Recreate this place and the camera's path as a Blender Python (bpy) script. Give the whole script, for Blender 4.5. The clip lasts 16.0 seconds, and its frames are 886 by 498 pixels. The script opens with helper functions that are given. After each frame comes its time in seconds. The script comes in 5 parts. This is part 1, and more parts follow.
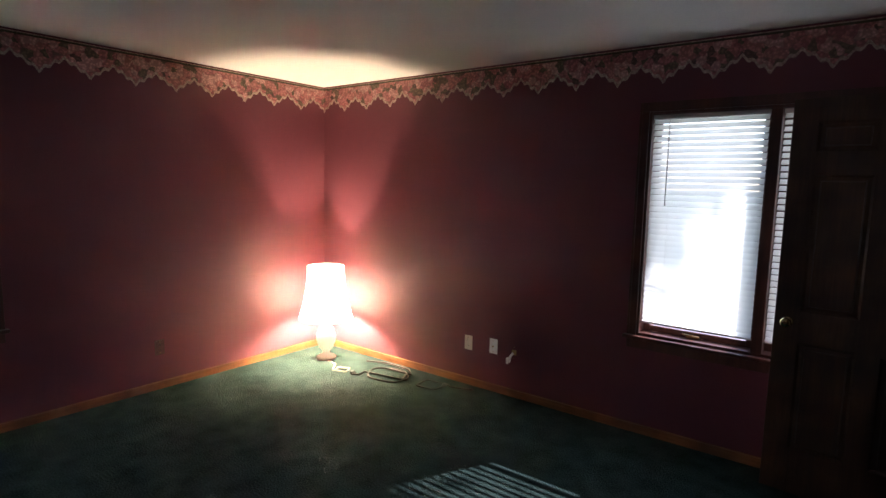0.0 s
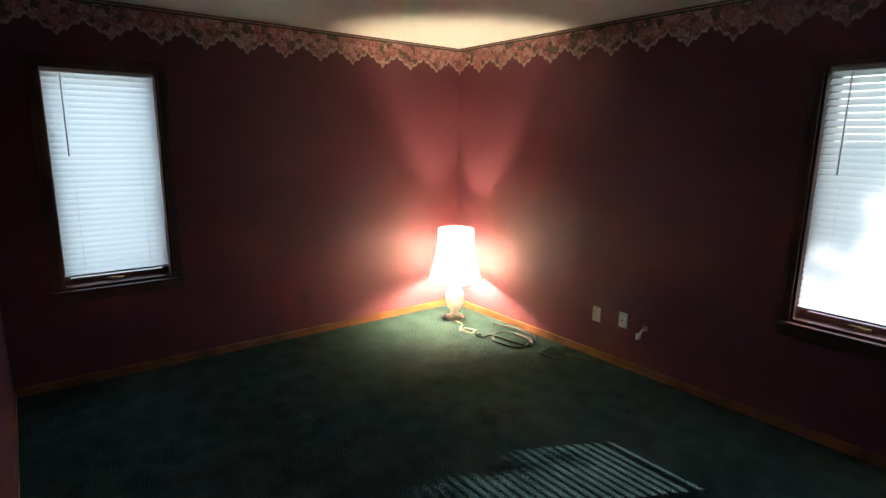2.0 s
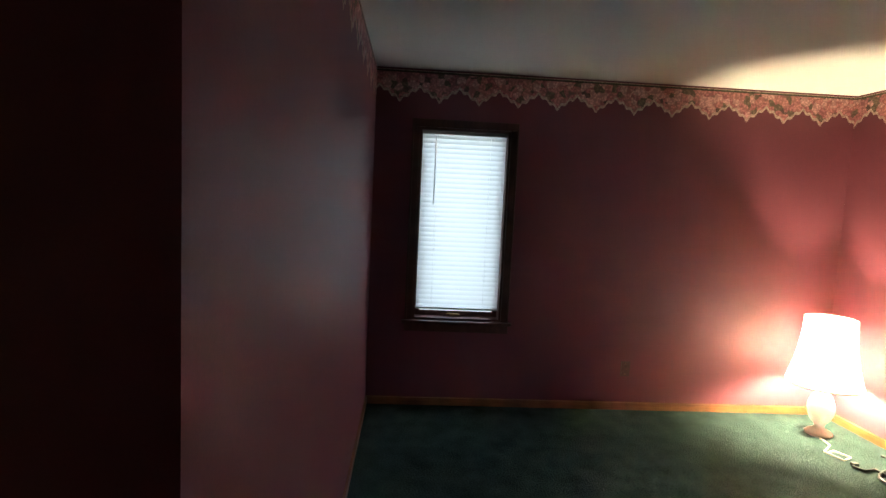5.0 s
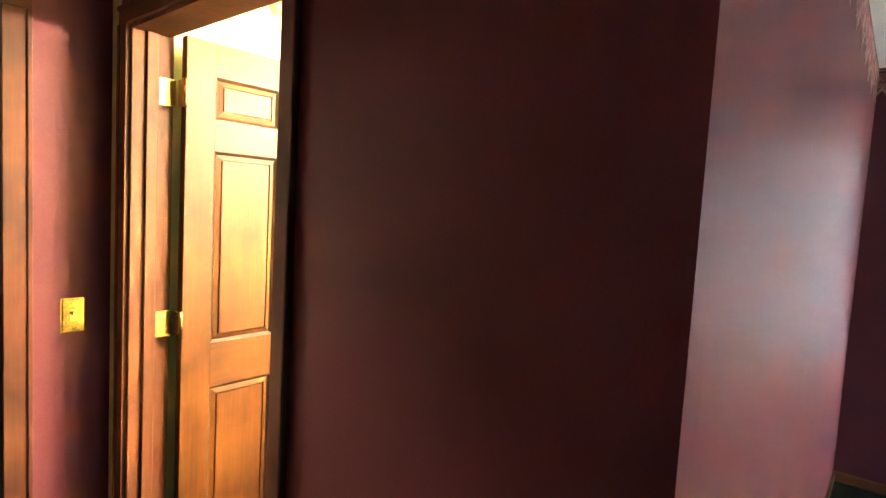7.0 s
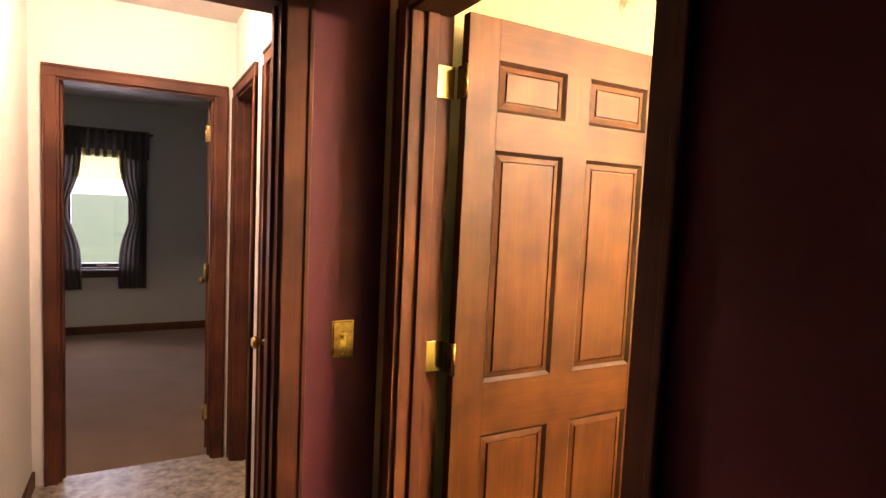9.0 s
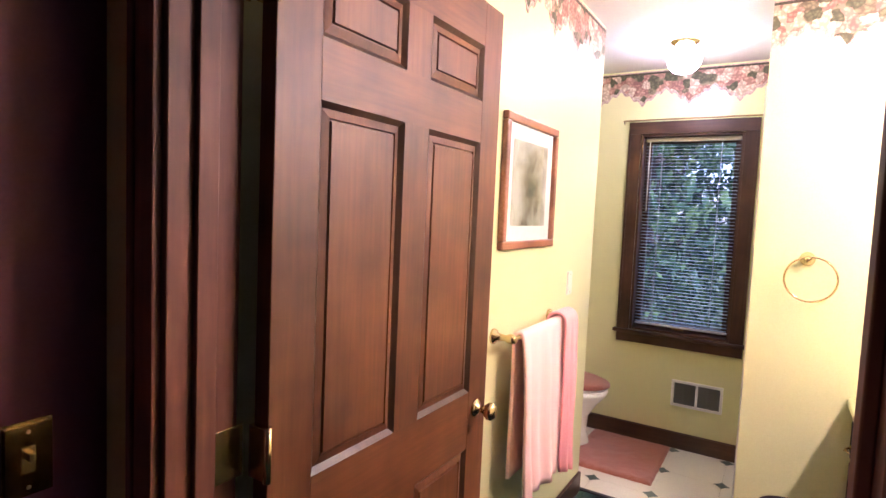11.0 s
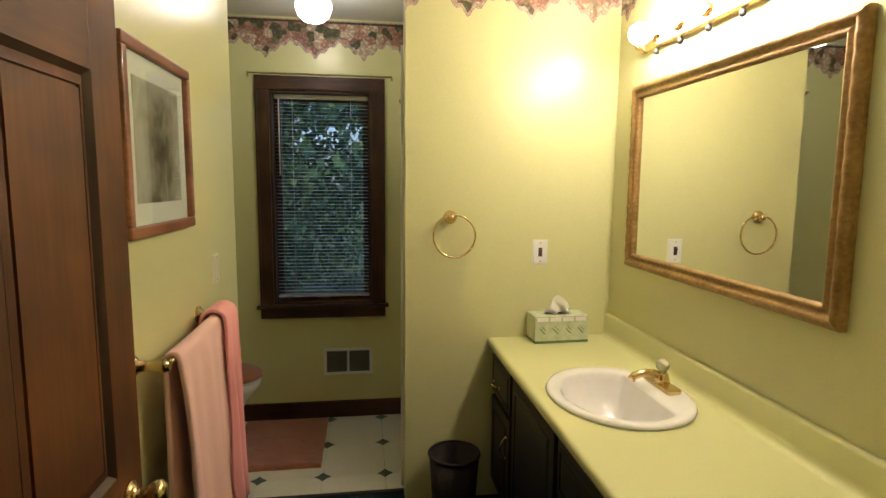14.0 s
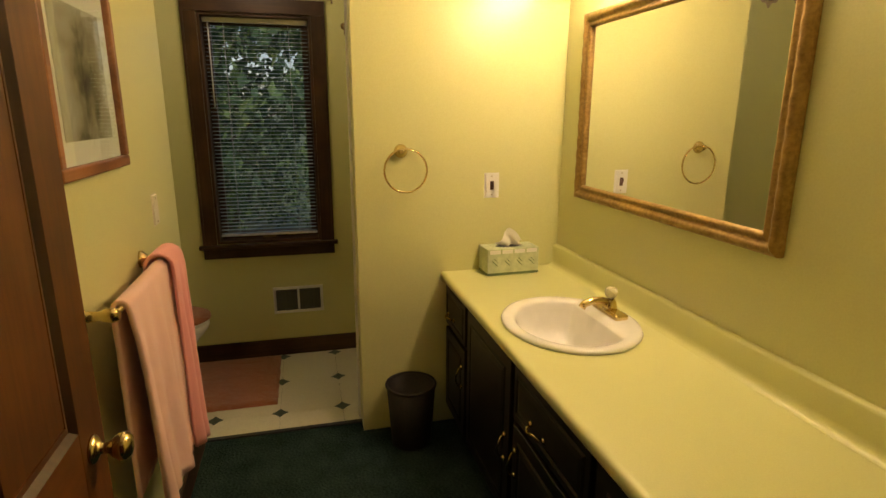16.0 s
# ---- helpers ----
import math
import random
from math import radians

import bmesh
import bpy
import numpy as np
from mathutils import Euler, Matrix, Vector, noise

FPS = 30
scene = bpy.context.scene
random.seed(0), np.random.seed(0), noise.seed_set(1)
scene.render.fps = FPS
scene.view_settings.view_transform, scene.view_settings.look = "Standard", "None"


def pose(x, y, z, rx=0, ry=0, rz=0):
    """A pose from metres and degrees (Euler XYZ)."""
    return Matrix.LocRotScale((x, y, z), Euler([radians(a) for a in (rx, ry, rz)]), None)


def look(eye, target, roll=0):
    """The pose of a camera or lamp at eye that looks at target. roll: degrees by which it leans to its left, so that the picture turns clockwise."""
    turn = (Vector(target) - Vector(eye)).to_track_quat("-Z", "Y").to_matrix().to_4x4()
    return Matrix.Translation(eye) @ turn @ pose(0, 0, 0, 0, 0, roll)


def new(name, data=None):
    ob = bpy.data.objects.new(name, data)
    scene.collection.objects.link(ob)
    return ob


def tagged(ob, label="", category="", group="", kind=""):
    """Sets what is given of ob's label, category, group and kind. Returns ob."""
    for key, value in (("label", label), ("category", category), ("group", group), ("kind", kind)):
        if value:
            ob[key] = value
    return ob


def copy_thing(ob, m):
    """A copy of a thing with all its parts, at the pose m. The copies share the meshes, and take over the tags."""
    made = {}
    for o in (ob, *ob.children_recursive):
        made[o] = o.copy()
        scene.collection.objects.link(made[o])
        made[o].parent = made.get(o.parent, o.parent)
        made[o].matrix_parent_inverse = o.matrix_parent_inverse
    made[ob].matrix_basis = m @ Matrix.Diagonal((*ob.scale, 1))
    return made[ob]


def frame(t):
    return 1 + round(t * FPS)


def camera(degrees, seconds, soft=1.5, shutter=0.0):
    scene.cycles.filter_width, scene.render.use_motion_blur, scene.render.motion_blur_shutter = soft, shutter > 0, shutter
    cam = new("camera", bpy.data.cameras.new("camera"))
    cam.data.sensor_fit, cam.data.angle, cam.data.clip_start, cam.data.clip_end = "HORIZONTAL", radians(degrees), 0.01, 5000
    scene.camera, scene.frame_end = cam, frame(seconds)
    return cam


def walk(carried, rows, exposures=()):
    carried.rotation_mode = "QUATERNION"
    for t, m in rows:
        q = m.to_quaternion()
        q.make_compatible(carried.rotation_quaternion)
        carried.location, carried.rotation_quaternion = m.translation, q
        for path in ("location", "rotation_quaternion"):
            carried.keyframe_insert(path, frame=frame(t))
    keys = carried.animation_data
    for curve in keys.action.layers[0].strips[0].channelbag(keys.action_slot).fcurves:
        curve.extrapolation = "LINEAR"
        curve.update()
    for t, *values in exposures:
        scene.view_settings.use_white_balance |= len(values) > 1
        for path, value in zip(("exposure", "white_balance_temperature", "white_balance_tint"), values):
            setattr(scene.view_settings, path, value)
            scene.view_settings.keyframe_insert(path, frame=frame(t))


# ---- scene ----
cam = camera(77.5, 16.0)
PATH = [
    (0, (0.931, -0.407, 1.586), (-0.273, 1.172, 1.347), 1.21),
    (0.5, (0.946, -0.358, 1.596), (-0.375, 1.122, 1.345), 1.66),
    (1, (0.967, -0.320, 1.609), (-0.467, 1.047, 1.337), 1.56),
    (1.5, (0.984, -0.299, 1.628), (-0.532, 0.968, 1.312), 1.20),
    (2, (0.992, -0.287, 1.641), (-0.559, 0.912, 1.243), 0.75),
    (2.5, (0.985, -0.274, 1.630), (-0.577, 0.890, 1.176), 0.84),
    (3, (0.969, -0.259, 1.598), (-0.614, 0.888, 1.176), 1.57),
    (3.2, (0.950, -0.244, 1.559), (-0.652, 0.894, 1.187), 1.77),
    (5.5, (0.815, -0.173, 1.545), (-1.160, -0.441, 1.374), 2.71),
    (6, (0.842, -0.209, 1.534), (-1.048, -0.842, 1.376), 2.33),
    (6.5, (0.865, -0.217, 1.522), (-0.866, -1.206, 1.361), 2.90),
    (7, (0.873, -0.253, 1.514), (-0.662, -1.526, 1.360), 3.24),
    (7.5, (0.856, -0.301, 1.512), (-0.438, -1.818, 1.362), 3.28),
    (8, (0.829, -0.378, 1.507), (-0.163, -2.108, 1.358), 2.71),
    (8.2, (0.806, -0.455, 1.504), (-0.079, -2.242, 1.355), 2.58),
    (10.3, (0.755, -1.267, 1.480), (-0.651, -2.682, 1.324), 3.15),
    (10.5, (0.708, -1.331, 1.479), (-0.798, -2.639, 1.328), 3.20),
    (11, (0.615, -1.423, 1.477), (-1.084, -2.468, 1.336), 2.50),
    (11.5, (0.496, -1.507, 1.483), (-1.340, -2.286, 1.330), 2.47),
    (12, (0.414, -1.539, 1.484), (-1.496, -2.109, 1.317), 1.94),
    (12.5, (0.326, -1.587, 1.481), (-1.634, -1.940, 1.298), 1.50),
    (13, (0.284, -1.639, 1.483), (-1.704, -1.750, 1.293), 1.11),
    (13.5, (0.267, -1.675, 1.482), (-1.720, -1.562, 1.285), 0.85),
    (14, (0.259, -1.707, 1.488), (-1.707, -1.428, 1.251), 0.49),
    (14.5, (0.246, -1.731, 1.495), (-1.692, -1.351, 1.175), 0.18),
    (15, (0.237, -1.743, 1.501), (-1.670, -1.304, 1.090), 0.07),
    (15.5, (0.232, -1.745, 1.497), (-1.657, -1.279, 1.033), 0.09),
    (16, (0.231, -1.748, 1.497), (-1.653, -1.272, 1.020), 0.21),
]
LIGHT = [
    (0.0, 1.85, 5800, 24), (1.5, 1.6, 5650, 14), (3.2, 1.55, 5650, 10), (5.5, 2.25, 5900, 15), (6.0, 2.9, 6000, 18), (6.5, 3.6, 6300, 20), (7.0, 4.2, 6100, 19), (7.5, 3.75, 6300, 18),
    (8.2, 2.9, 7300, 27), (10.3, 1.9, 5000, 58), (11.0, 1.5, 4800, 54), (11.5, 1.15, 4500, 38), (12.5, 0.42, 4450, 29), (13.0, 0.28, 4450, 27),
    (13.5, 0.0, 4800, 24), (14.5, -0.42, 5650, 19), (15.2, -0.45, 6550, 18), (16.0, -0.4, 6850, 22)]
walk(cam, [(t, look(eye, target, roll)) for t, eye, target, roll in PATH], LIGHT)

# ---- world, sun ----
world = bpy.data.worlds.new("sky")
scene.world = world
world.use_nodes = True
SUN_WAY = Vector((-0.50, -0.97, -0.70)).normalized()
SUN_ELEV = math.asin(-SUN_WAY.z)
sky = world.node_tree.nodes.new("ShaderNodeTexSky")
sky.sky_type, sky.sun_disc = "NISHITA", False
sky.sun_elevation, sky.sun_rotation = SUN_ELEV, math.atan2(-SUN_WAY.x, -SUN_WAY.y)
back = world.node_tree.nodes["Background"]
world.node_tree.links.new(sky.outputs["Color"], back.inputs["Color"])
back.inputs["Strength"].default_value = 0.15
sun = new("sun", bpy.data.lights.new("sun", "SUN"))
sun.data.energy, sun.data.angle, sun.data.color = 5.0, radians(0.4), (1.0, 0.95, 0.87)
sun.matrix_world = look((0, 0, 20), Vector((0, 0, 20)) + SUN_WAY)



def window_light(name, place, target, width, height, watts, colour):
    """The sky's light in a window's opening."""
    a = new(name, bpy.data.lights.new(name, "AREA"))
    a.data.shape, a.data.size, a.data.size_y, a.data.energy, a.data.color = "RECTANGLE", width, height, watts, colour
    a.matrix_world = look(place, target)


window_light("sky_light_west", (-3.40, 0.20, 1.34), (0.0, 0.20, 1.34), 0.70, 1.45, 2.3, (0.95, 1.0, 0.99))
window_light("sky_light_north", (0.51, 3.33, 1.34), (0.51, 0.0, 1.34), 1.35, 1.45, 1.6, (0.95, 1.0, 0.98))
window_light("sky_light_far", (1.18, -7.72, 1.30), (1.18, 0.0, 1.30), 0.60, 1.2, 6, (0.92, 0.98, 1.0))

# ---- materials ----
def nodes_of(m):
    m.use_nodes = True
    t = m.node_tree
    return t, t.nodes["Principled BSDF"]


def surface(name, dark, light, rough=0.7, big=2.0, fine=60.0, bump=0.15, stretch=(1, 1, 1), metal=0.0, spec=0.4, sheen=0.0, gap=0.002):
    """Colour that varies at two scales between dark and light, with fine relief."""
    m = bpy.data.materials.new(name)
    t, bsdf = nodes_of(m)
    n, link = t.nodes, t.links
    coord, mapping = n.new("ShaderNodeTexCoord"), n.new("ShaderNodeMapping")
    mapping.inputs["Scale"].default_value = stretch
    link.new(coord.outputs["Object"], mapping.inputs["Vector"])
    a, b = n.new("ShaderNodeTexNoise"), n.new("ShaderNodeTexNoise")
    a.inputs["Scale"].default_value, b.inputs["Scale"].default_value = big, fine
    a.inputs["Detail"].default_value, b.inputs["Detail"].default_value = 4, 3
    for q in (a, b):
        link.new(mapping.outputs["Vector"], q.inputs["Vector"])
    add = n.new("ShaderNodeMath")
    add.operation = "MULTIPLY_ADD"
    add.inputs[1].default_value = 0.5
    link.new(b.outputs["Fac"], add.inputs[0])
    half = n.new("ShaderNodeMath")
    half.operation = "MULTIPLY"
    half.inputs[1].default_value = 0.5
    link.new(a.outputs["Fac"], half.inputs[0])
    link.new(half.outputs[0], add.inputs[2])
    ramp = n.new("ShaderNodeValToRGB")
    ramp.color_ramp.elements[0].position, ramp.color_ramp.elements[1].position = 0.34, 0.66
    ramp.color_ramp.elements[0].color, ramp.color_ramp.elements[1].color = (*dark, 1), (*light, 1)
    link.new(add.outputs[0], ramp.inputs["Fac"])
    link.new(ramp.outputs["Color"], bsdf.inputs["Base Color"])
    bsdf.inputs["Roughness"].default_value, bsdf.inputs["Metallic"].default_value = rough, metal
    bsdf.inputs["Specular IOR Level"].default_value = spec
    bsdf.inputs["Sheen Weight"].default_value = sheen
    if bump:
        k = n.new("ShaderNodeBump")
        k.inputs["Strength"].default_value, k.inputs["Distance"].default_value = bump, gap
        link.new(b.outputs["Fac"], k.inputs["Height"])
        link.new(k.outputs["Normal"], bsdf.inputs["Normal"])
    return m


def wood(name, dark, light, rough=0.4, along="z", coat=0.15):
    stretch = {"z": (14, 14, 0.9), "x": (0.9, 14, 14), "y": (14, 0.9, 14)}[along]
    m = surface(name, dark, light, rough, 1.6, 7.0, 0.08, stretch, gap=0.001)
    n, link = m.node_tree.nodes, m.node_tree.links
    coord, blot, ramp, mul = (n.new("ShaderNode" + k) for k in ("TexCoord", "TexNoise", "ValToRGB", "MixRGB"))
    blot.inputs["Scale"].default_value, blot.inputs["Detail"].default_value = 4.5, 3
    ramp.color_ramp.elements[0].position, ramp.color_ramp.elements[1].position = 0.35, 0.65
    ramp.color_ramp.elements[0].color, ramp.color_ramp.elements[1].color = (0.52, 0.46, 0.42, 1), (1.12, 1.12, 1.12, 1)
    mul.blend_type, mul.inputs["Fac"].default_value = "MULTIPLY", 1.0
    base = n["Principled BSDF"].inputs["Base Color"]
    link.new(coord.outputs["Object"], blot.inputs["Vector"])
    link.new(blot.outputs["Fac"], ramp.inputs["Fac"])
    link.new(base.links[0].from_socket, mul.inputs["Color1"])
    link.new(ramp.outputs["Color"], mul.inputs["Color2"])
    link.new(mul.outputs["Color"], base)
    m.node_tree.nodes["Principled BSDF"].inputs["Coat Weight"].default_value = coat
    return m


def glowing(name, colour, strength):
    m = bpy.data.materials.new(name)
    t, bsdf = nodes_of(m)
    bsdf.inputs["Base Color"].default_value = (0.9, 0.9, 0.88, 1)
    bsdf.inputs["Emission Color"].default_value = (*colour, 1)
    bsdf.inputs["Emission Strength"].default_value = strength
    return m


def thin_cloth(name, colour, through_share=0.5, rough=0.8):
    """A sheet that lets light through: part diffuse, part translucent."""
    m = bpy.data.materials.new(name)
    t, bsdf = nodes_of(m)
    bsdf.inputs["Base Color"].default_value = (*colour, 1)
    bsdf.inputs["Roughness"].default_value = rough
    tr, mix = t.nodes.new("ShaderNodeBsdfTranslucent"), t.nodes.new("ShaderNodeMixShader")
    tr.inputs["Color"].default_value = (*colour, 1)
    mix.inputs["Fac"].default_value = through_share
    t.links.new(bsdf.outputs[0], mix.inputs[1])
    t.links.new(tr.outputs[0], mix.inputs[2])
    t.links.new(mix.outputs[0], t.nodes["Material Output"].inputs["Surface"])
    return m


def clear_glass(name):
    m = bpy.data.materials.new(name)
    t, bsdf = nodes_of(m)
    clear, gloss, mix, fres = (t.nodes.new("ShaderNode" + k) for k in ("BsdfTransparent", "BsdfGlossy", "MixShader", "Fresnel"))
    gloss.inputs["Roughness"].default_value = 0.02
    fres.inputs["IOR"].default_value = 1.45
    clear.inputs["Color"].default_value = (0.93, 0.96, 0.96, 1)
    t.links.new(fres.outputs[0], mix.inputs["Fac"])
    t.links.new(clear.outputs[0], mix.inputs[1])
    t.links.new(gloss.outputs[0], mix.inputs[2])
    t.links.new(mix.outputs[0], t.nodes["Material Output"].inputs["Surface"])
    return m


def roses(name, ground, leaf, petals, scale=23.0):
    """Printed roses: cells of petals with rings, leaves and a dark ground between."""
    m = bpy.data.materials.new(name)
    t, bsdf = nodes_of(m)
    n, link = t.nodes, t.links
    coord, wob, mixv = n.new("ShaderNodeTexCoord"), n.new("ShaderNodeTexNoise"), n.new("ShaderNodeMixRGB")
    wob.inputs["Scale"].default_value = 22
    mixv.blend_type, mixv.inputs["Fac"].default_value = "ADD", 0.035
    link.new(coord.outputs["Object"], wob.inputs["Vector"])
    link.new(coord.outputs["Object"], mixv.inputs["Color1"])
    link.new(wob.outputs["Color"], mixv.inputs["Color2"])
    cell, petal = n.new("ShaderNodeTexVoronoi"), n.new("ShaderNodeTexVoronoi")
    cell.inputs["Scale"].default_value, petal.inputs["Scale"].default_value = scale, scale * 2.6
    for q in (cell, petal):
        link.new(mixv.outputs["Color"], q.inputs["Vector"])
    pick = n.new("ShaderNodeSeparateColor")
    link.new(cell.outputs["Color"], pick.inputs[0])
    ramp = n.new("ShaderNodeValToRGB")
    ramp.color_ramp.interpolation = "CONSTANT"
    stops = [(0.0, leaf), (0.15, petals[0]), (0.42, petals[1]), (0.70, petals[2]), (0.95, ground)]
    while len(ramp.color_ramp.elements) < len(stops):
        ramp.color_ramp.elements.new(0.5)
    for e, (p, c) in zip(ramp.color_ramp.elements, stops):
        e.position, e.color = p, (*c, 1)
    link.new(pick.outputs[0], ramp.inputs["Fac"])
    shade = n.new("ShaderNodeValToRGB")
    shade.color_ramp.elements[0].position, shade.color_ramp.elements[1].position = 0.1, 0.62
    shade.color_ramp.elements[0].color, shade.color_ramp.elements[1].color = (1.15, 1.15, 1.15, 1), (0.45, 0.42, 0.42, 1)
    link.new(petal.outputs["Distance"], shade.inputs["Fac"])
    mul = n.new("ShaderNodeMixRGB")
    mul.blend_type, mul.inputs["Fac"].default_value = "MULTIPLY", 0.85
    link.new(ramp.outputs["Color"], mul.inputs["Color1"])
    link.new(shade.outputs["Color"], mul.inputs["Color2"])
    edge = n.new("ShaderNodeValToRGB")
    edge.color_ramp.elements[0].position, edge.color_ramp.elements[1].position = 0.72, 0.95
    link.new(cell.outputs["Distance"], edge.inputs["Fac"])
    over = n.new("ShaderNodeMixRGB")
    over.inputs["Color2"].default_value = (*ground, 1)
    link.new(edge.outputs["Color"], over.inputs["Fac"])
    link.new(mul.outputs["Color"], over.inputs["Color1"])
    link.new(over.outputs["Color"], bsdf.inputs["Base Color"])
    bsdf.inputs["Roughness"].default_value = 0.7
    return m


BURGUNDY = surface("burgundy_paint", (0.120, 0.032, 0.046), (0.145, 0.039, 0.053), 0.55, 1.2, 180, 0.12, spec=0.3, gap=0.001)
YELLOW = surface("pale_yellow_paint", (0.605, 0.60, 0.280), (0.655, 0.65, 0.325), 0.30, 1.0, 160, 0.08, spec=0.5, gap=0.001)
WHITE = surface("white_paint", (0.74, 0.72, 0.67), (0.80, 0.78, 0.73), 0.75, 1.5, 140, 0.15, gap=0.001)
CEILING = surface("ceiling_paint", (0.72, 0.71, 0.68), (0.79, 0.78, 0.75), 0.9, 1.0, 90, 0.35, gap=0.003)
CARPET = surface("green_carpet", (0.0065, 0.0150, 0.0140), (0.032, 0.057, 0.050), 1.0, 7.0, 95, 1.0, spec=0.05, gap=0.012)
OAK_X = wood("honey_oak_trim_x", (0.17, 0.065, 0.020), (0.28, 0.125, 0.042), 0.4, "x")
OAK_Y = wood("honey_oak_trim_y", (0.17, 0.065, 0.020), (0.28, 0.125, 0.042), 0.4, "y")
DOOR = wood("stained_fir_door", (0.090, 0.029, 0.0048), (0.148, 0.050, 0.0085), 0.5, coat=0.0)
DOOR_X = wood("stained_fir_door_x", (0.090, 0.029, 0.0048), (0.148, 0.050, 0.0085), 0.5, "x", 0.0)
CASE = wood("red_brown_casing", (0.085, 0.025, 0.010), (0.145, 0.047, 0.019), 0.6, coat=0.0)
CASE_X = wood("red_brown_casing_x", (0.085, 0.025, 0.010), (0.145, 0.047, 0.019), 0.6, "x", 0.0)
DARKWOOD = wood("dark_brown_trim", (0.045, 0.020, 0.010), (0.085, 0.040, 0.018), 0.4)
DARKWOOD_Y = wood("dark_brown_trim_y", (0.045, 0.020, 0.010), (0.085, 0.040, 0.018), 0.4, "y")
BLACKWOOD = wood("black_brown_cabinet", (0.006, 0.004, 0.003), (0.014, 0.009, 0.006), 0.45)
BRASS = surface("polished_brass", (0.62, 0.46, 0.19), (0.74, 0.58, 0.27), 0.22, 3, 40, 0.03, metal=1.0)
OLDBRASS = surface("worn_brass_plate", (0.26, 0.18, 0.075), (0.46, 0.33, 0.14), 0.32, 6, 60, 0.08, metal=1.0)
# brass whose colour is darkened for the dim room it reflects
DARKBRASS = surface("dim_room_brass_plate", (0.15, 0.10, 0.040), (0.42, 0.29, 0.12), 0.16, 9, 60, 0.05, metal=1.0)
IVORY = surface("ivory_plastic", (0.70, 0.66, 0.54), (0.76, 0.72, 0.60), 0.4, 3, 80, 0.03)
WHITEPLASTIC = surface("white_plastic", (0.76, 0.76, 0.74), (0.82, 0.82, 0.80), 0.4, 3, 80, 0.03)
CERAMIC = surface("white_glazed_ceramic", (0.78, 0.77, 0.73), (0.84, 0.83, 0.80), 0.08, 2, 20, 0.02, spec=0.6)
LAMINATE = surface("yellow_green_laminate", (0.60, 0.60, 0.26), (0.65, 0.65, 0.30), 0.3, 1.5, 220, 0.04, gap=0.0005)
BLACK = surface("black_rubber", (0.012, 0.012, 0.012), (0.03, 0.03, 0.03), 0.6, 5, 50, 0.1)
VINYL = surface("cream_vinyl", (0.60, 0.58, 0.46), (0.68, 0.66, 0.54), 0.3, 1.5, 90, 0.05, gap=0.0005)
GREENTILE = surface("dark_green_inlay", (0.030, 0.055, 0.045), (0.06, 0.09, 0.075), 0.3, 5, 60, 0.05)
HALLVINYL = surface("grey_pebble_vinyl", (0.13, 0.105, 0.075), (0.50, 0.46, 0.39), 0.4, 13, 30, 0.1)
TAN = surface("tan_carpet", (0.17, 0.10, 0.050), (0.26, 0.16, 0.085), 1.0, 4, 220, 0.7, sheen=0.2, gap=0.006)
PALEWALL = surface("pale_grey_green_paint", (0.50, 0.52, 0.46), (0.56, 0.58, 0.52), 0.8, 1.2, 140, 0.12, gap=0.001)
SLAT = thin_cloth("white_blind_slat", (0.84, 0.86, 0.84), 0.45, 0.5)
# pale slats with the sky's blue cast mixed into their colour
OPENSLAT = surface("sky_tinted_slat", (0.40, 0.50, 0.58), (0.48, 0.58, 0.66), 0.45, 3, 60, 0.0)
GLASS = clear_glass("window_glass")
ROSE_DARK = roses("rose_wallpaper_burgundy", (0.15, 0.085, 0.07), (0.19, 0.14, 0.09), ((0.56, 0.24, 0.22), (0.66, 0.37, 0.33), (0.46, 0.18, 0.18)))
ROSE_PALE = roses("rose_wallpaper_bath", (0.20, 0.17, 0.09), (0.11, 0.115, 0.05), ((0.50, 0.29, 0.20), (0.64, 0.52, 0.36), (0.38, 0.20, 0.14)))
LACE = surface("cream_lace_print", (0.20, 0.12, 0.10), (0.64, 0.52, 0.42), 0.7, 40, 110, 0.0)
STRIPE = surface("dark_green_gold_stripe", (0.025, 0.022, 0.012), (0.09, 0.075, 0.035), 0.6, 4, 60, 0.0)


# ---- mesh helpers ----
def box(bm, x0, x1, y0, y1, z0, z1):
    v = [bm.verts.new((x, y, z)) for x in (x0, x1) for y in (y0, y1) for z in (z0, z1)]
    for f in ((0, 1, 3, 2), (4, 6, 7, 5), (0, 4, 5, 1), (2, 3, 7, 6), (0, 2, 6, 4), (1, 5, 7, 3)):
        bm.faces.new([v[i] for i in f])
    return bm


def boxed(*sides, bevel=0.0):
    bm = box(bmesh.new(), *sides)
    if bevel:
        bmesh.ops.bevel(bm, geom=bm.edges[:], offset=bevel, segments=2, affect="EDGES", profile=0.5)
    return bm


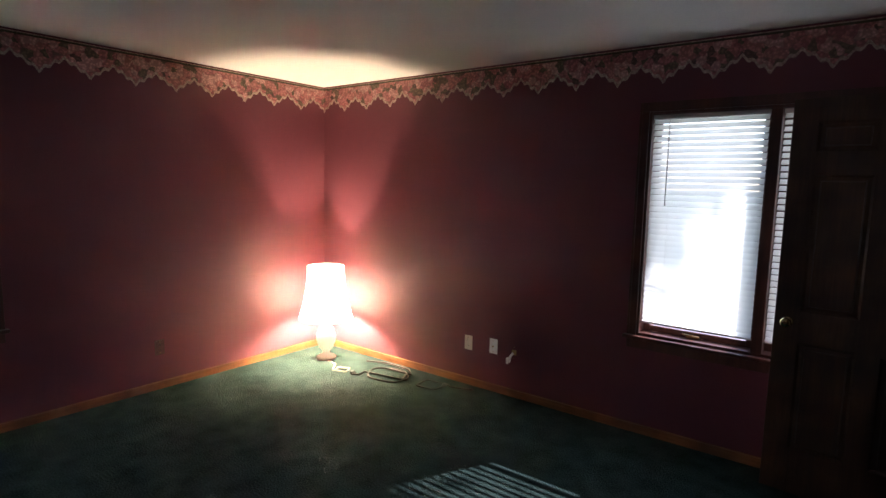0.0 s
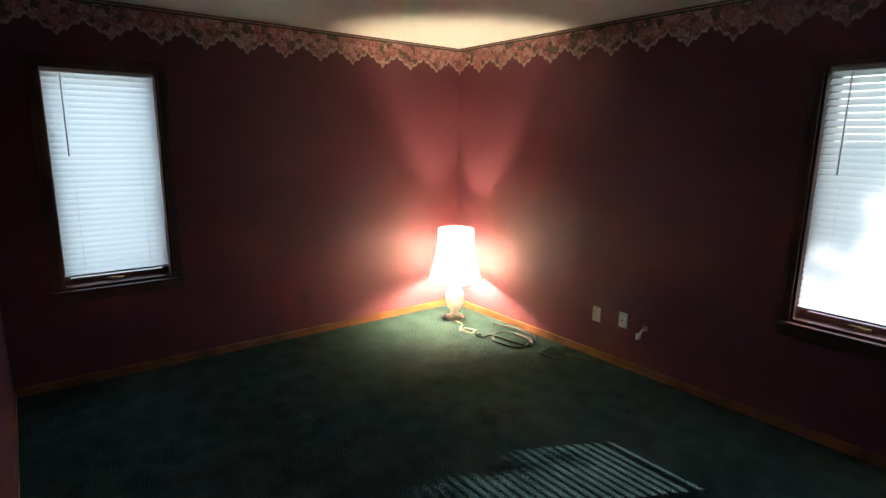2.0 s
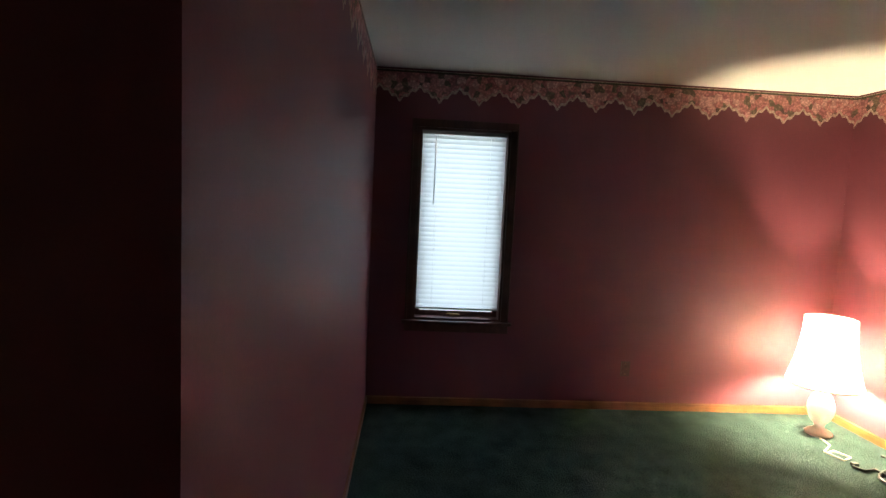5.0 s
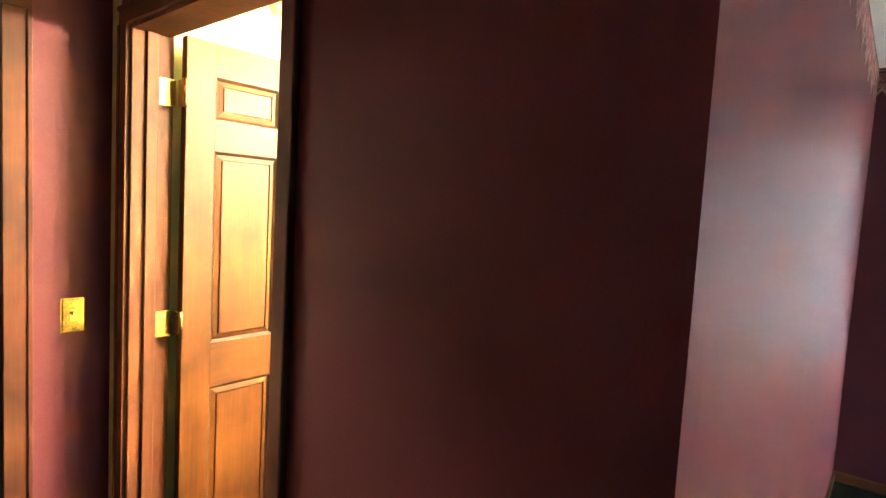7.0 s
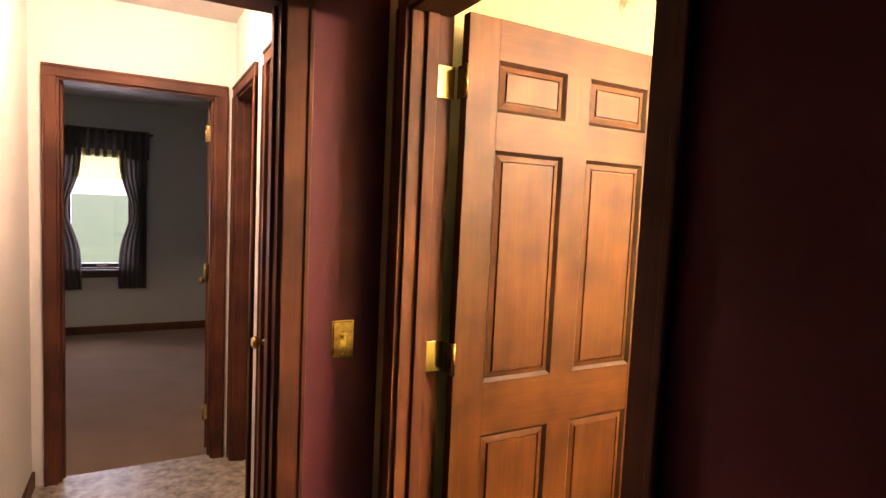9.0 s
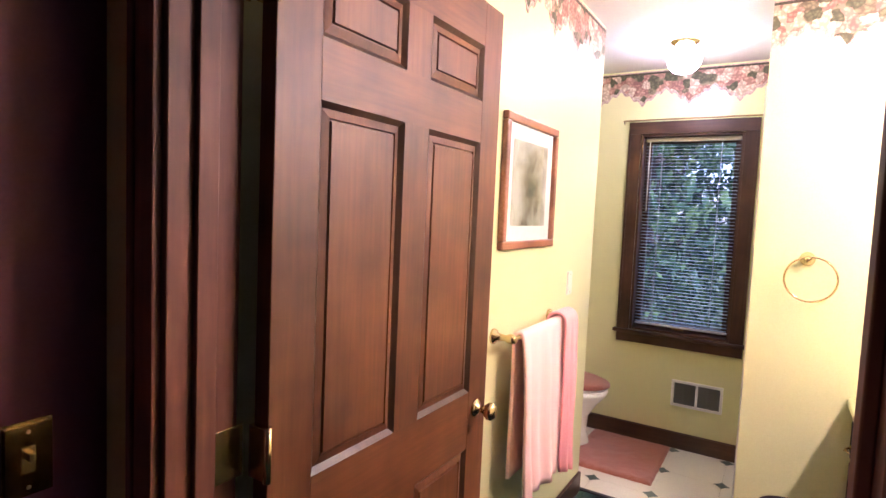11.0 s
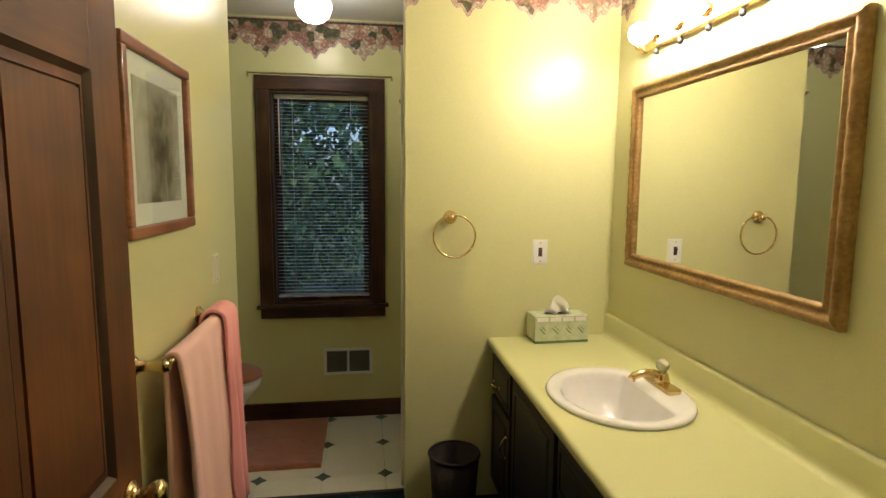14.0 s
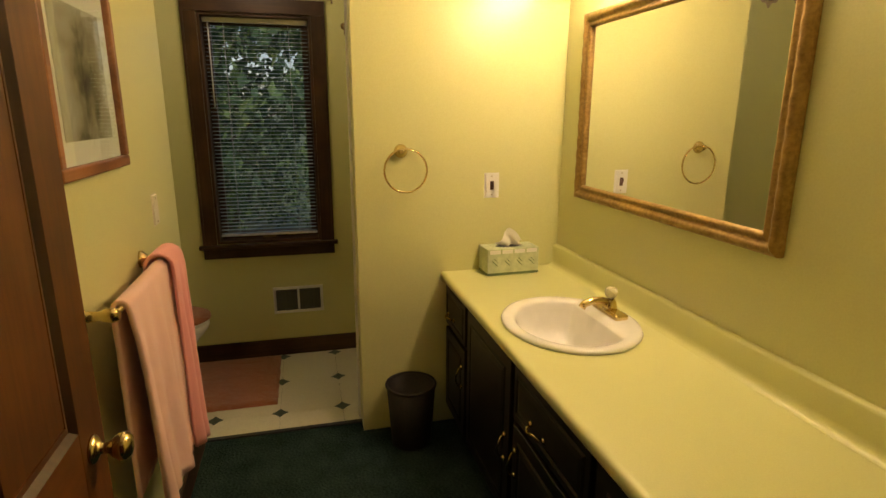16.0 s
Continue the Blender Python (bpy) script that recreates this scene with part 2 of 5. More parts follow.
def lathe(profile, centre, steps=32, axis="z", squash=1.0):
    """A turned shape: profile of (radius, height)."""
    bm = bmesh.new()
    rings = []
    for r, h in profile:
        ring = []
        for i in range(steps):
            a = 2 * math.pi * i / steps
            c, s = r * math.cos(a), r * math.sin(a) * squash
            p = {"z": (c, s, h), "y": (c, h, s), "x": (h, c, s)}[axis]
            ring.append(bm.verts.new(Vector(centre) + Vector(p)))
        rings.append(ring)
    for lo, hi in zip(rings, rings[1:]):
        for i in range(steps):
            j = (i + 1) % steps
            bm.faces.new((lo[i], lo[j], hi[j], hi[i]))
    for ring in (rings[0], rings[-1]):
        if len(profile) > 1:
            try:
                bm.faces.new(ring)
            except ValueError:
                pass
    bmesh.ops.recalc_face_normals(bm, faces=bm.faces[:])
    for f in bm.faces:
        f.smooth = len(f.verts) == 4
    return bm


def tube(points, radius, steps=8, closed=False):
    """A round bar along the points."""
    bm = bmesh.new()
    pts = [Vector(p) for p in points]
    rings = []
    for i, p in enumerate(pts):
        if closed:
            way = pts[(i + 1) % len(pts)] - pts[i - 1]
        else:
            way = pts[min(i + 1, len(pts) - 1)] - pts[max(i - 1, 0)]
        side = way.orthogonal().normalized() if not rings else (last - way * last.dot(way) / way.length_squared).normalized()
        last = side
        up = way.normalized().cross(side)
        rings.append([bm.verts.new(p + radius * (side * math.cos(2 * math.pi * k / steps) + up * math.sin(2 * math.pi * k / steps))) for k in range(steps)])
    pairs = list(zip(rings, rings[1:])) + ([(rings[-1], rings[0])] if closed else [])
    for lo, hi in pairs:
        for k in range(steps):
            f = bm.faces.new((lo[k], lo[(k + 1) % steps], hi[(k + 1) % steps], hi[k]))
            f.smooth = True
    if not closed:
        bm.faces.new(rings[0])
        bm.faces.new(rings[-1])
    bmesh.ops.recalc_face_normals(bm, faces=bm.faces[:])
    return bm


def joined(*meshes):
    bm = meshes[0]
    for other in meshes[1:]:
        me = bpy.data.meshes.new("tmp")
        other.to_mesh(me)
        bm.from_mesh(me)
        bpy.data.meshes.remove(me)
        other.free()
    return bm


def mesh_of(name, bm, *materials):
    me = bpy.data.meshes.new(name)
    bm.to_mesh(me)
    bm.free()
    for m in materials:
        me.materials.append(m)
    return me


def part(name, bm, material, parent, label=""):
    ob = new(name, mesh_of(name, bm, material))
    ob.parent = parent
    if label:
        tagged(ob, label)
    return ob


def thing(name, label, category, group="", at=(0, 0, 0)):
    ob = new(name)
    ob.empty_display_size = 0.1
    ob.location = at
    bpy.context.view_layer.update()
    return tagged(ob, label, category, group)


def settle(ob):
    """Parts are built in world places: hold them there under a thing that stands at its base."""
    for c in ob.children:
        c.matrix_parent_inverse = Matrix.Translation(-ob.location)


def structure(name, bm, materials, label, category):
    return tagged(new(name, mesh_of(name, bm, *materials)), label, category, kind="structure")


# ---- the plan ----
XL, YN, XE, YE = -3.175, 3.098, 1.42, -2.347
YA, YV = -0.447, -0.562
XB, XBI = 0.145, 0.025
YT, XP, PE, XT = -2.27, -2.184, -1.53, -2.254
ZC = 2.44
BATH_DOOR = (-2.20, -1.335)
HALL_DOOR = (0.44, 1.22)
HEAD = 2.04
W1, W2, WB = (-0.128, 0.528, 0.645, 2.04), (-0.17, 1.19, 0.645, 2.04), (-2.262, -1.662, 0.738, 2.026)


def wall(name, sides, holes, axis, faces, label, extra=()):
    """A wall along axis with openings (from, to, low, high); faces: materials for the low and the high side."""
    x0, x1, y0, y1 = sides
    a0, a1 = (x0, x1) if axis == "x" else (y0, y1)
    bm = bmesh.new()

    def slab(u0, u1, z0, z1):
        if u1 - u0 > 1e-4 and z1 - z0 > 1e-4:
            box(bm, *((u0, u1, y0, y1) if axis == "x" else (x0, x1, u0, u1)), z0, z1)

    u = a0
    for h0, h1, lo, hi in sorted(holes):
        slab(u, h0, 0, ZC)
        slab(h0, h1, 0, lo)
        slab(h0, h1, hi, ZC)
        u = h1
    slab(u, a1, 0, ZC)
    bm.normal_update()
    k = 1 if axis == "x" else 0
    for f in bm.faces:
        f.material_index = 0 if f.normal[k] < -0.5 else 1
        if f.normal[1 - k] > 0.5 or f.normal[1 - k] < -0.5:
            f.material_index = 1 if len(faces) < 3 else 2
    return structure(name, bm, faces, label, "wall")


wall("wall_west_bedroom", (XL - 0.16, XL, YV, YN + 0.16), [W1], "y", (WHITE, BURGUNDY), "burgundy painted bedroom wall with one window")
wall("wall_west_bath", (XL - 0.16, XL, -3.2, YV), [WB], "y", (WHITE, YELLOW), "pale yellow bathroom wall round a dark window")
wall("wall_north", (XL, XE + 0.9, YN, YN + 0.16), [W2], "x", (BURGUNDY, WHITE), "burgundy painted bedroom wall with a double window")
wall("wall_east", (XE, XE + 0.12, YE, YN), [(2.02, 2.80, 0, HEAD)], "y", (BURGUNDY, WHITE), "burgundy wall with a closet doorway")
wall("wall_between", (XL, XB, YV, YA), [], "x", (YELLOW, BURGUNDY, BURGUNDY), "wall between the burgundy bedroom and the yellow bathroom")
wall("wall_bath_door", (XBI, XB, YT, YV), [(BATH_DOOR[0], BATH_DOOR[1], 0, HEAD)], "y", (YELLOW, BURGUNDY), "burgundy wall with the bathroom doorway")
wall("wall_entry", (XB, XE + 0.12, YE - 0.12, YE), [(HALL_DOOR[0], HALL_DOOR[1], 0, HEAD)], "x", (WHITE, BURGUNDY), "burgundy wall with the doorway to the hall")
wall("wall_towel", (XT, XB, YT - 0.12, YT), [], "x", (WHITE, YELLOW, YELLOW), "pale yellow bathroom wall behind the towel bar")
wall("wall_partition", (XP - 0.12, XP, PE, YV), [], "y", (YELLOW, YELLOW, YELLOW), "pale yellow partition at the end of the vanity")
wall("wall_alcove_side", (XT, XT + 0.12, -3.2, YT - 0.12), [], "y", (YELLOW, WHITE), "pale yellow side wall of the toilet alcove")
wall("wall_alcove_back", (XL, XT, -3.2, -3.08), [], "x", (WHITE, YELLOW), "pale yellow back wall of the toilet alcove")
wall("wall_closet_back", (XE + 0.9, XE + 1.0, 1.4, YN), [], "y", (WHITE, WHITE), "plain white back wall of the closet")
wall("wall_closet_side", (XE + 0.12, XE + 0.9, 1.4, 1.5), [], "x", (WHITE, WHITE), "plain white side wall of the closet")
HX, HY = 0.34, -4.072
wall("wall_hall_side", (HX - 0.11, HX, HY, YE - 0.12), [(-3.12, -2.60, 0, HEAD), (-4.0, -3.42, 0, HEAD)], "y", (WHITE, WHITE), "white hall wall with two doorways")
wall("wall_hall_far", (HX - 2.0, 3.1, HY - 0.12, HY), [(0.43, 1.165, 0, HEAD)], "x", (PALEWALL, WHITE), "white hall wall with a doorway to a carpeted room")
wall("wall_hall_stub", (1.27, 2.6, HY, -3.375), [], "x", (WHITE, WHITE), "white corner of the hall")
wall("wall_hall_east", (2.5, 2.6, -3.375, YE), [], "y", (WHITE, WHITE), "plain white hall wall")
wall("wall_hall_north", (XE + 0.12, 2.5, YE - 0.12, YE), [], "x", (WHITE, WHITE), "plain white hall wall")
wall("wall_side_room_back", (-1.2, -1.1, HY, YT - 0.95), [], "y", (WHITE, WHITE), "plain wall of the dark side room")
wall("wall_side_room_end", (-1.1, HX - 0.11, -3.3, -3.2), [], "x", (WHITE, WHITE), "plain wall of the dark side room")
FY = -7.5
wall("wall_far_room_window", (-1.6, 3.0, FY - 0.14, FY), [(0.88, 1.50, 0.68, 1.92)], "x", (WHITE, PALEWALL), "pale wall of the far room with a curtained window")
wall("wall_far_room_west", (-1.7, -1.6, FY, HY - 0.12), [], "y", (WHITE, PALEWALL), "pale side wall of the far room")
wall("wall_far_room_east", (3.0, 3.1, FY, HY - 0.12), [], "y", (PALEWALL, WHITE), "pale side wall of the far room")

structure("floor", boxed(XL - 0.16, XE + 1.0, YE - 0.06, YN + 0.16, -0.12, 0), (CARPET,), "dark green cut-pile carpet", "floor")
structure("floor_alcove", boxed(XL - 0.16, XT + 0.12, -3.2, YE - 0.06, -0.12, 0), (VINYL,), "cream vinyl in the toilet alcove", "floor")
structure("floor_hall", boxed(XT + 0.12, 2.6, HY - 0.06, YE - 0.06, -0.12, 0), (HALLVINYL,), "grey mottled vinyl hall floor", "floor")
structure("floor_far_room", boxed(-1.7, 3.1, FY - 0.14, HY - 0.06, -0.12, 0), (TAN,), "tan brown carpet", "floor")
structure("ceiling", boxed(XL - 0.16, 3.1, FY - 0.14, YN + 0.16, ZC, ZC + 0.12), (CEILING,), "white textured plaster ceiling", "ceiling")
ground = structure("ground", boxed(-400, 400, -400, 400, -0.9, -0.6), (surface("lawn", (0.03, 0.05, 0.015), (0.07, 0.10, 0.035), 1.0, 0.5, 9, 0.5, gap=0.02),), "green lawn round the house", "ground")


# ---- doors ----
def raised_panel(x0, x1, z0, z1, depth=0.006, proud=0.013, inset=0.032):
    bm = bmesh.new()
    for s in (-1, 1):
        rings = []
        for d, y in ((0, depth), (0.006, depth), (inset - 0.0045, proud - 0.001), (inset - 0.003, proud - 0.006), (inset, proud - 0.006), (inset + 0.0015, proud)):
            rings.append([bm.verts.new((x, s * y, z)) for x, z in ((x0 + d, z0 + d), (x1 - d, z0 + d), (x1 - d, z1 - d), (x0 + d, z1 - d))])
        for a, b in zip(rings, rings[1:]):
            for i in range(4):
                bm.faces.new((a[i], a[(i + 1) % 4], b[(i + 1) % 4], b[i]))
        bm.faces.new(rings[-1])
    bmesh.ops.recalc_face_normals(bm, faces=bm.faces[:])
    return bm


def moulding(x0, x1, z0, z1, w=0.012):
    """The sticking round one panel, on both faces of the door."""
    bm = bmesh.new()
    for s in (-1, 1):
        rings = []
        for d, y in ((0, 0.0175), (w * 0.5, 0.012), (w, 0.0065)):
            rings.append([bm.verts.new((x, s * y, z)) for x, z in ((x0 + d, z0 + d), (x1 - d, z0 + d), (x1 - d, z1 - d), (x0 + d, z1 - d))])
        for a, b in zip(rings, rings[1:]):
            for i in range(4):
                bm.faces.new((a[i], a[(i + 1) % 4], b[(i + 1) % 4], b[i]))
    bmesh.ops.recalc_face_normals(bm, faces=bm.faces[:])
    return bm


def knob_set(x, z, side):
    prof = [(0.026, 0.0), (0.027, 0.004), (0.018, 0.009), (0.010, 0.014), (0.010, 0.026), (0.018, 0.034), (0.025, 0.044), (0.025, 0.054), (0.018, 0.062), (0.006, 0.065)]
    return lathe([(r, side * (0.0175 + h)) for r, h in prof], (x, 0, z), 20, "y")


def six_panel_door(name, width, m, label, mats=None, knob=True, height=2.02, hinges=True, group="", st=0.112, jamb_leaf=False):
    """Hinge edge at the origin, leaf along +x, faces to +y and -y."""
    up, across = mats or (DOOR, DOOR_X)
    d = tagged(new(name), label, "door", group)
    d.matrix_world = m
    t, mid = 0.0175, 0.095
    cx = width / 2
    rows = [(0.0, 0.235), (0.80, 0.962), (1.650, 1.760), (height - 0.115, height)]
    for x0, x1 in ((0, st), (width - st, width)):
        part("stile", boxed(x0, x1, -t, t, 0, height, bevel=0.002), up, d)
    for z0, z1 in rows:
        part("rail", boxed(st, width - st, -t + 0.0004, t - 0.0004, z0, z1), across, d)
    for (a, lo), (hi, b) in zip(rows, rows[1:]):
        part("mullion", boxed(cx - mid / 2, cx + mid / 2, -t + 0.0006, t - 0.0006, lo, hi), up, d)
        for x0, x1 in ((st, cx - mid / 2), (cx + mid / 2, width - st)):
            p = part("panel", raised_panel(x0, x1, lo, hi), up, d)
            # sticking browner than the door: the groove's shade is put into its colour
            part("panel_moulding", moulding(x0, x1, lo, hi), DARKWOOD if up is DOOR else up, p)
    if knob:
        for s in (1, -1):
            part("door_knob", knob_set(width - 0.060, 0.905, s), BRASS, d, "polished brass door knob")
    if hinges:
        for z in (0.22, 1.045, 1.83):
            part("hinge", joined(boxed(-0.012, 0.001, -0.016, 0.020, z - 0.045, z + 0.045, bevel=0.001), lathe([(0.007, z - 0.048), (0.007, z + 0.048)], (-0.006, 0.024, 0), 10)), BRASS, d, "brass butt hinge")
    if jamb_leaf:
        for z in (0.22, 1.045, 1.83):
            part("hinge_leaf", boxed(-0.068, -0.014, -0.0315, -0.0275, z - 0.045, z + 0.045, bevel=0.001), BRASS, d, "brass hinge leaf on the jamb")
    return d


# bathroom door, open into the bathroom along the towel wall
six_panel_door("bathroom_door", 0.813, pose(-0.005, -2.150, 0.012, 0, 0, 180.3) @ Matrix.Diagonal((1, -1, 1, 1)), "open six-panel stained wood door with a brass knob", st=0.104, jamb_leaf=True)
# hall door, open into the bedroom
six_panel_door("bedroom_door", 0.71, pose(1.235, YE, 0.012, 0, 0, 87), "open six-panel stained wood door beside the hall doorway")
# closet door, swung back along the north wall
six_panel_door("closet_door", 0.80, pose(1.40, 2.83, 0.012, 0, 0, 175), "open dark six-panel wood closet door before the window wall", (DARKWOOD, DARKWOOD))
six_panel_door("hall_closet_door", 0.484, pose(HX - 0.015, -2.618, 0.012, 0, 0, -90), "closed six-panel wood door in the hall")
six_panel_door("far_room_door", 0.69, pose(0.45, HY - 0.13, 0.012, 0, 0, -97), "open six-panel wood door of the carpeted room")


def door_trim(name, axis, a0, a1, p0, p1, label, mats, w=0.058, proud=0.016, faces=(True, True)):
    """Jamb lining and casing of a doorway from a0 to a1 along axis in a wall from p0 to p1."""
    up, across = mats
    d = structure_thing(name, label, "door frame")

    def b(u0, u1, v0, v1, z0, z1, bev=0.002):
        return boxed(*((u0, u1, v0, v1) if axis == "x" else (v0, v1, u0, u1)), z0, z1, bevel=bev)
    j = 0.018
    part("jamb", b(a0, a0 + j, p0 - 0.001, p1 + 0.001, 0, HEAD - j), up, d)
    part("jamb", b(a1 - j, a1, p0 - 0.001, p1 + 0.001, 0, HEAD - j), up, d)
    part("head_jamb", b(a0, a1, p0 - 0.001, p1 + 0.001, HEAD - j, HEAD), across, d)
    for u0, u1 in ((a0 + j, a0 + j + 0.011), (a1 - j - 0.011, a1 - j)):
        part("door_stop", b(u0, u1, p0 + 0.042, p0 + 0.078, 0, HEAD - j), up, d)
    for on, v, s in ((faces[0], p0, -1), (faces[1], p1, 1)):
        if not on:
            continue
        v0, v1 = sorted((v, v + s * proud))
        e0, e1 = sorted((v, v + s * (proud + 0.006)))
        for u0, u1, o0, o1 in ((a0 - w + 0.006, a0 + 0.006, a0 - w + 0.006, a0 - w + 0.020), (a1 - 0.006, a1 + w - 0.006, a1 + w - 0.020, a1 + w - 0.006)):
            c = part("casing", b(u0, u1, v0, v1, 0, HEAD - 0.006), up, d)
            part("casing_bead", b(o0, o1, e0, e1, 0, HEAD - 0.006, 0.003), up, c)
        c = part("head_casing", b(a0 - w + 0.006, a1 + w - 0.006, v0, v1, HEAD - 0.006, HEAD + w - 0.006), across, d)
        part("casing_bead", b(a0 - w + 0.006, a1 + w - 0.006, e0, e1, HEAD + w - 0.020, HEAD + w - 0.006, 0.003), across, c)
    return d


def structure_thing(name, label, category):
    return tagged(new(name), label, category, kind="structure")


door_trim("door_1", "y", *BATH_DOOR, XBI, XB, "stained wood frame of the bathroom doorway", (CASE, CASE))
door_trim("door_2", "x", *HALL_DOOR, YE - 0.12, YE, "stained wood frame of the hall doorway", (CASE, CASE_X), w=0.075)
door_trim("door_3", "y", 2.02, 2.80, XE, XE + 0.12, "stained wood frame of the closet doorway", (CASE, CASE))
door_trim("door_4", "x", 0.43, 1.165, HY - 0.12, HY, "stained wood frame of the far room doorway", (CASE, CASE_X))
door_trim("door_5", "y", -3.12, -2.60, HX - 0.11, HX, "stained wood frame of a hall door", (CASE, CASE))
door_trim("door_6", "y", -4.0, -3.42, HX - 0.11, HX, "stained wood frame of an open hall doorway", (CASE, CASE))


# ---- baseboards ----
def skirting(name, axis, runs, h, t, material, label):
    """runs: (from, to, wall face, side to which it stands out)."""
    s = structure_thing(name, label, "baseboard")
    for u0, u1, v, side in runs:
        v0, v1 = sorted((v, v + side * t))
        sides = (u0, u1, v0, v1) if axis == "x" else (v0, v1, u0, u1)
        bm = boxed(*sides, 0, h)
        top = [e for e in bm.edges if all(abs(q.co.z - h) < 1e-5 for q in e.verts)]
        bmesh.ops.bevel(bm, geom=top, offset=0.006, segments=2, affect="EDGES")
        part("board", bm, material, s)
    return s


skirting("baseboard_bedroom_x", "x", [(XL + 0.013, XE - 0.013, YN, -1), (XL + 0.013, XB, YA, 1), (XB + 0.013, 0.36, YE, 1), (1.30, XE - 0.013, YE, 1)], 0.062, 0.013, OAK_X, "honey brown wooden baseboard")
skirting("baseboard_bedroom_y", "y", [(YA, YN, XL, 1), (-1.275, YA + 0.013, XB, 1), (YE, 1.96, XE, -1), (2.86, YN, XE, -1)], 0.062, 0.013, OAK_Y, "honey brown wooden baseboard")
skirting("baseboard_bath_y", "y", [(-3.08, YV, XL, 1)], 0.112, 0.014, DARKWOOD_Y, "dark brown wooden bathroom baseboard")
skirting("baseboard_bath_x", "x", [(XT + 0.002, XBI, YT, 1), (XL, XT, -3.08, 1)], 0.112, 0.014, DARKWOOD, "dark brown wooden bathroom baseboard")
skirting("baseboard_hall", "x", [(1.27, 2.5, -3.375, 1), (-1.6, 3.0, FY, 1)], 0.085, 0.013, DOOR_X, "brown wooden hall baseboard")
skirting("baseboard_hall_side", "y", [(HY, -3.375, 1.27, -1), (-3.365, -3.18, HX, 1)], 0.085, 0.013, DOOR, "brown wooden hall baseboard")


# ---- wallpaper border ----
def scallop(u, pitch):
    """Depth of the hanging edge along the wall, 0 to 1: pointed clusters with small shoulders."""
    f = abs((u / pitch) % 1.0 - 0.5) * 2
    return 0.90 * (1 - f) ** 1.15 + 0.10 * math.cos(f * math.pi * 5)


def border(name, axis, u0, u1, face, side, material, pitch=0.281, phase=0.0, low=2.305, drop=0.100, top=2.415, label=""):
    s = structure_thing(name, label, "wallpaper border")
    n = max(6, int((u1 - u0) / 0.012))
    us = [u0 + (u1 - u0) * i / n for i in range(n + 1)]

    def p(bm, u, d, z):
        return bm.verts.new((u, face + side * d, z) if axis == "x" else (face + side * d, u, z))

    def strip(lo, hi, d):
        bm = bmesh.new()
        rows = [[p(bm, u, dd, f(u)) for u in us] for dd, f in ((0, lo), (d, lo), (d, hi), (0, hi))]
        for a, b in zip(rows, rows[1:]):
            for i in range(n):
                bm.faces.new((a[i], a[i + 1], b[i + 1], b[i]))
        bmesh.ops.recalc_face_normals(bm, faces=bm.faces[:])
        return bm
    edge = lambda u: low - drop * scallop(u - phase, pitch)
    part("paper", strip(edge, lambda u: top, 0.0012), material, s)
    part("lace_edge", strip(lambda u: edge(u) - 0.004, lambda u: edge(u) + 0.016, 0.0018), LACE, s, "cream printed lace edge")
    part("stripe", strip(lambda u: top - 0.004, lambda u: ZC - 0.012, 0.0018), STRIPE, s, "dark printed stripe")
    part("cord_line", strip(lambda u: top + 0.008, lambda u: top + 0.014, 0.0026), LACE, s, "pale printed line")
    return s


BL = "rose patterned wallpaper border with a scalloped edge"
border("border_north", "x", XL, XE, YN, -1, ROSE_DARK, pitch=0.279, phase=-0.942 - 0.1395, label=BL)
border("border_west", "y", YA, YN, XL, 1, ROSE_DARK, pitch=0.283, phase=2.549 - 0.1415, label=BL)
border("border_between", "x", XL, XB, YA, 1, ROSE_DARK, label=BL)
border("border_passage", "y", YE, YA, XB, 1, ROSE_DARK, label=BL)
border("border_entry", "x", XB, XE, YE, 1, ROSE_DARK, label=BL)
border("border_east", "y", YE, YN, XE, -1, ROSE_DARK, label=BL)
border("border_bath_window", "y", -3.08, YV, XL, 1, ROSE_PALE, pitch=0.283, phase=-1.989 - 0.1415, low=2.305, label=BL)
border("border_bath_partition", "y", PE, YV, XP, 1, ROSE_PALE, pitch=0.283, phase=-1.26 - 0.1415, low=2.30, label=BL)
border("border_bath_towel", "x", XT, XBI, YT, 1, ROSE_PALE, pitch=0.283, low=2.30, label=BL)
border("border_bath_mirror", "x", XP, XBI, YV, -1, ROSE_PALE, pitch=0.283, low=2.30, label=BL)


# ---- windows and blinds ----
def sheet(axis, u0, u1, z0, z1, at, side):
    """A pane of glass that faces the room."""
    bm = bmesh.new()
    v = [bm.verts.new((u, at, z) if axis == "x" else (at, u, z)) for u, z in ((u0, z0), (u1, z0), (u1, z1), (u0, z1))]
    f = bm.faces.new(v)
    bm.normal_update()
    if f.normal[1 if axis == "x" else 0] * side < 0:
        f.normal_flip()
    return bm


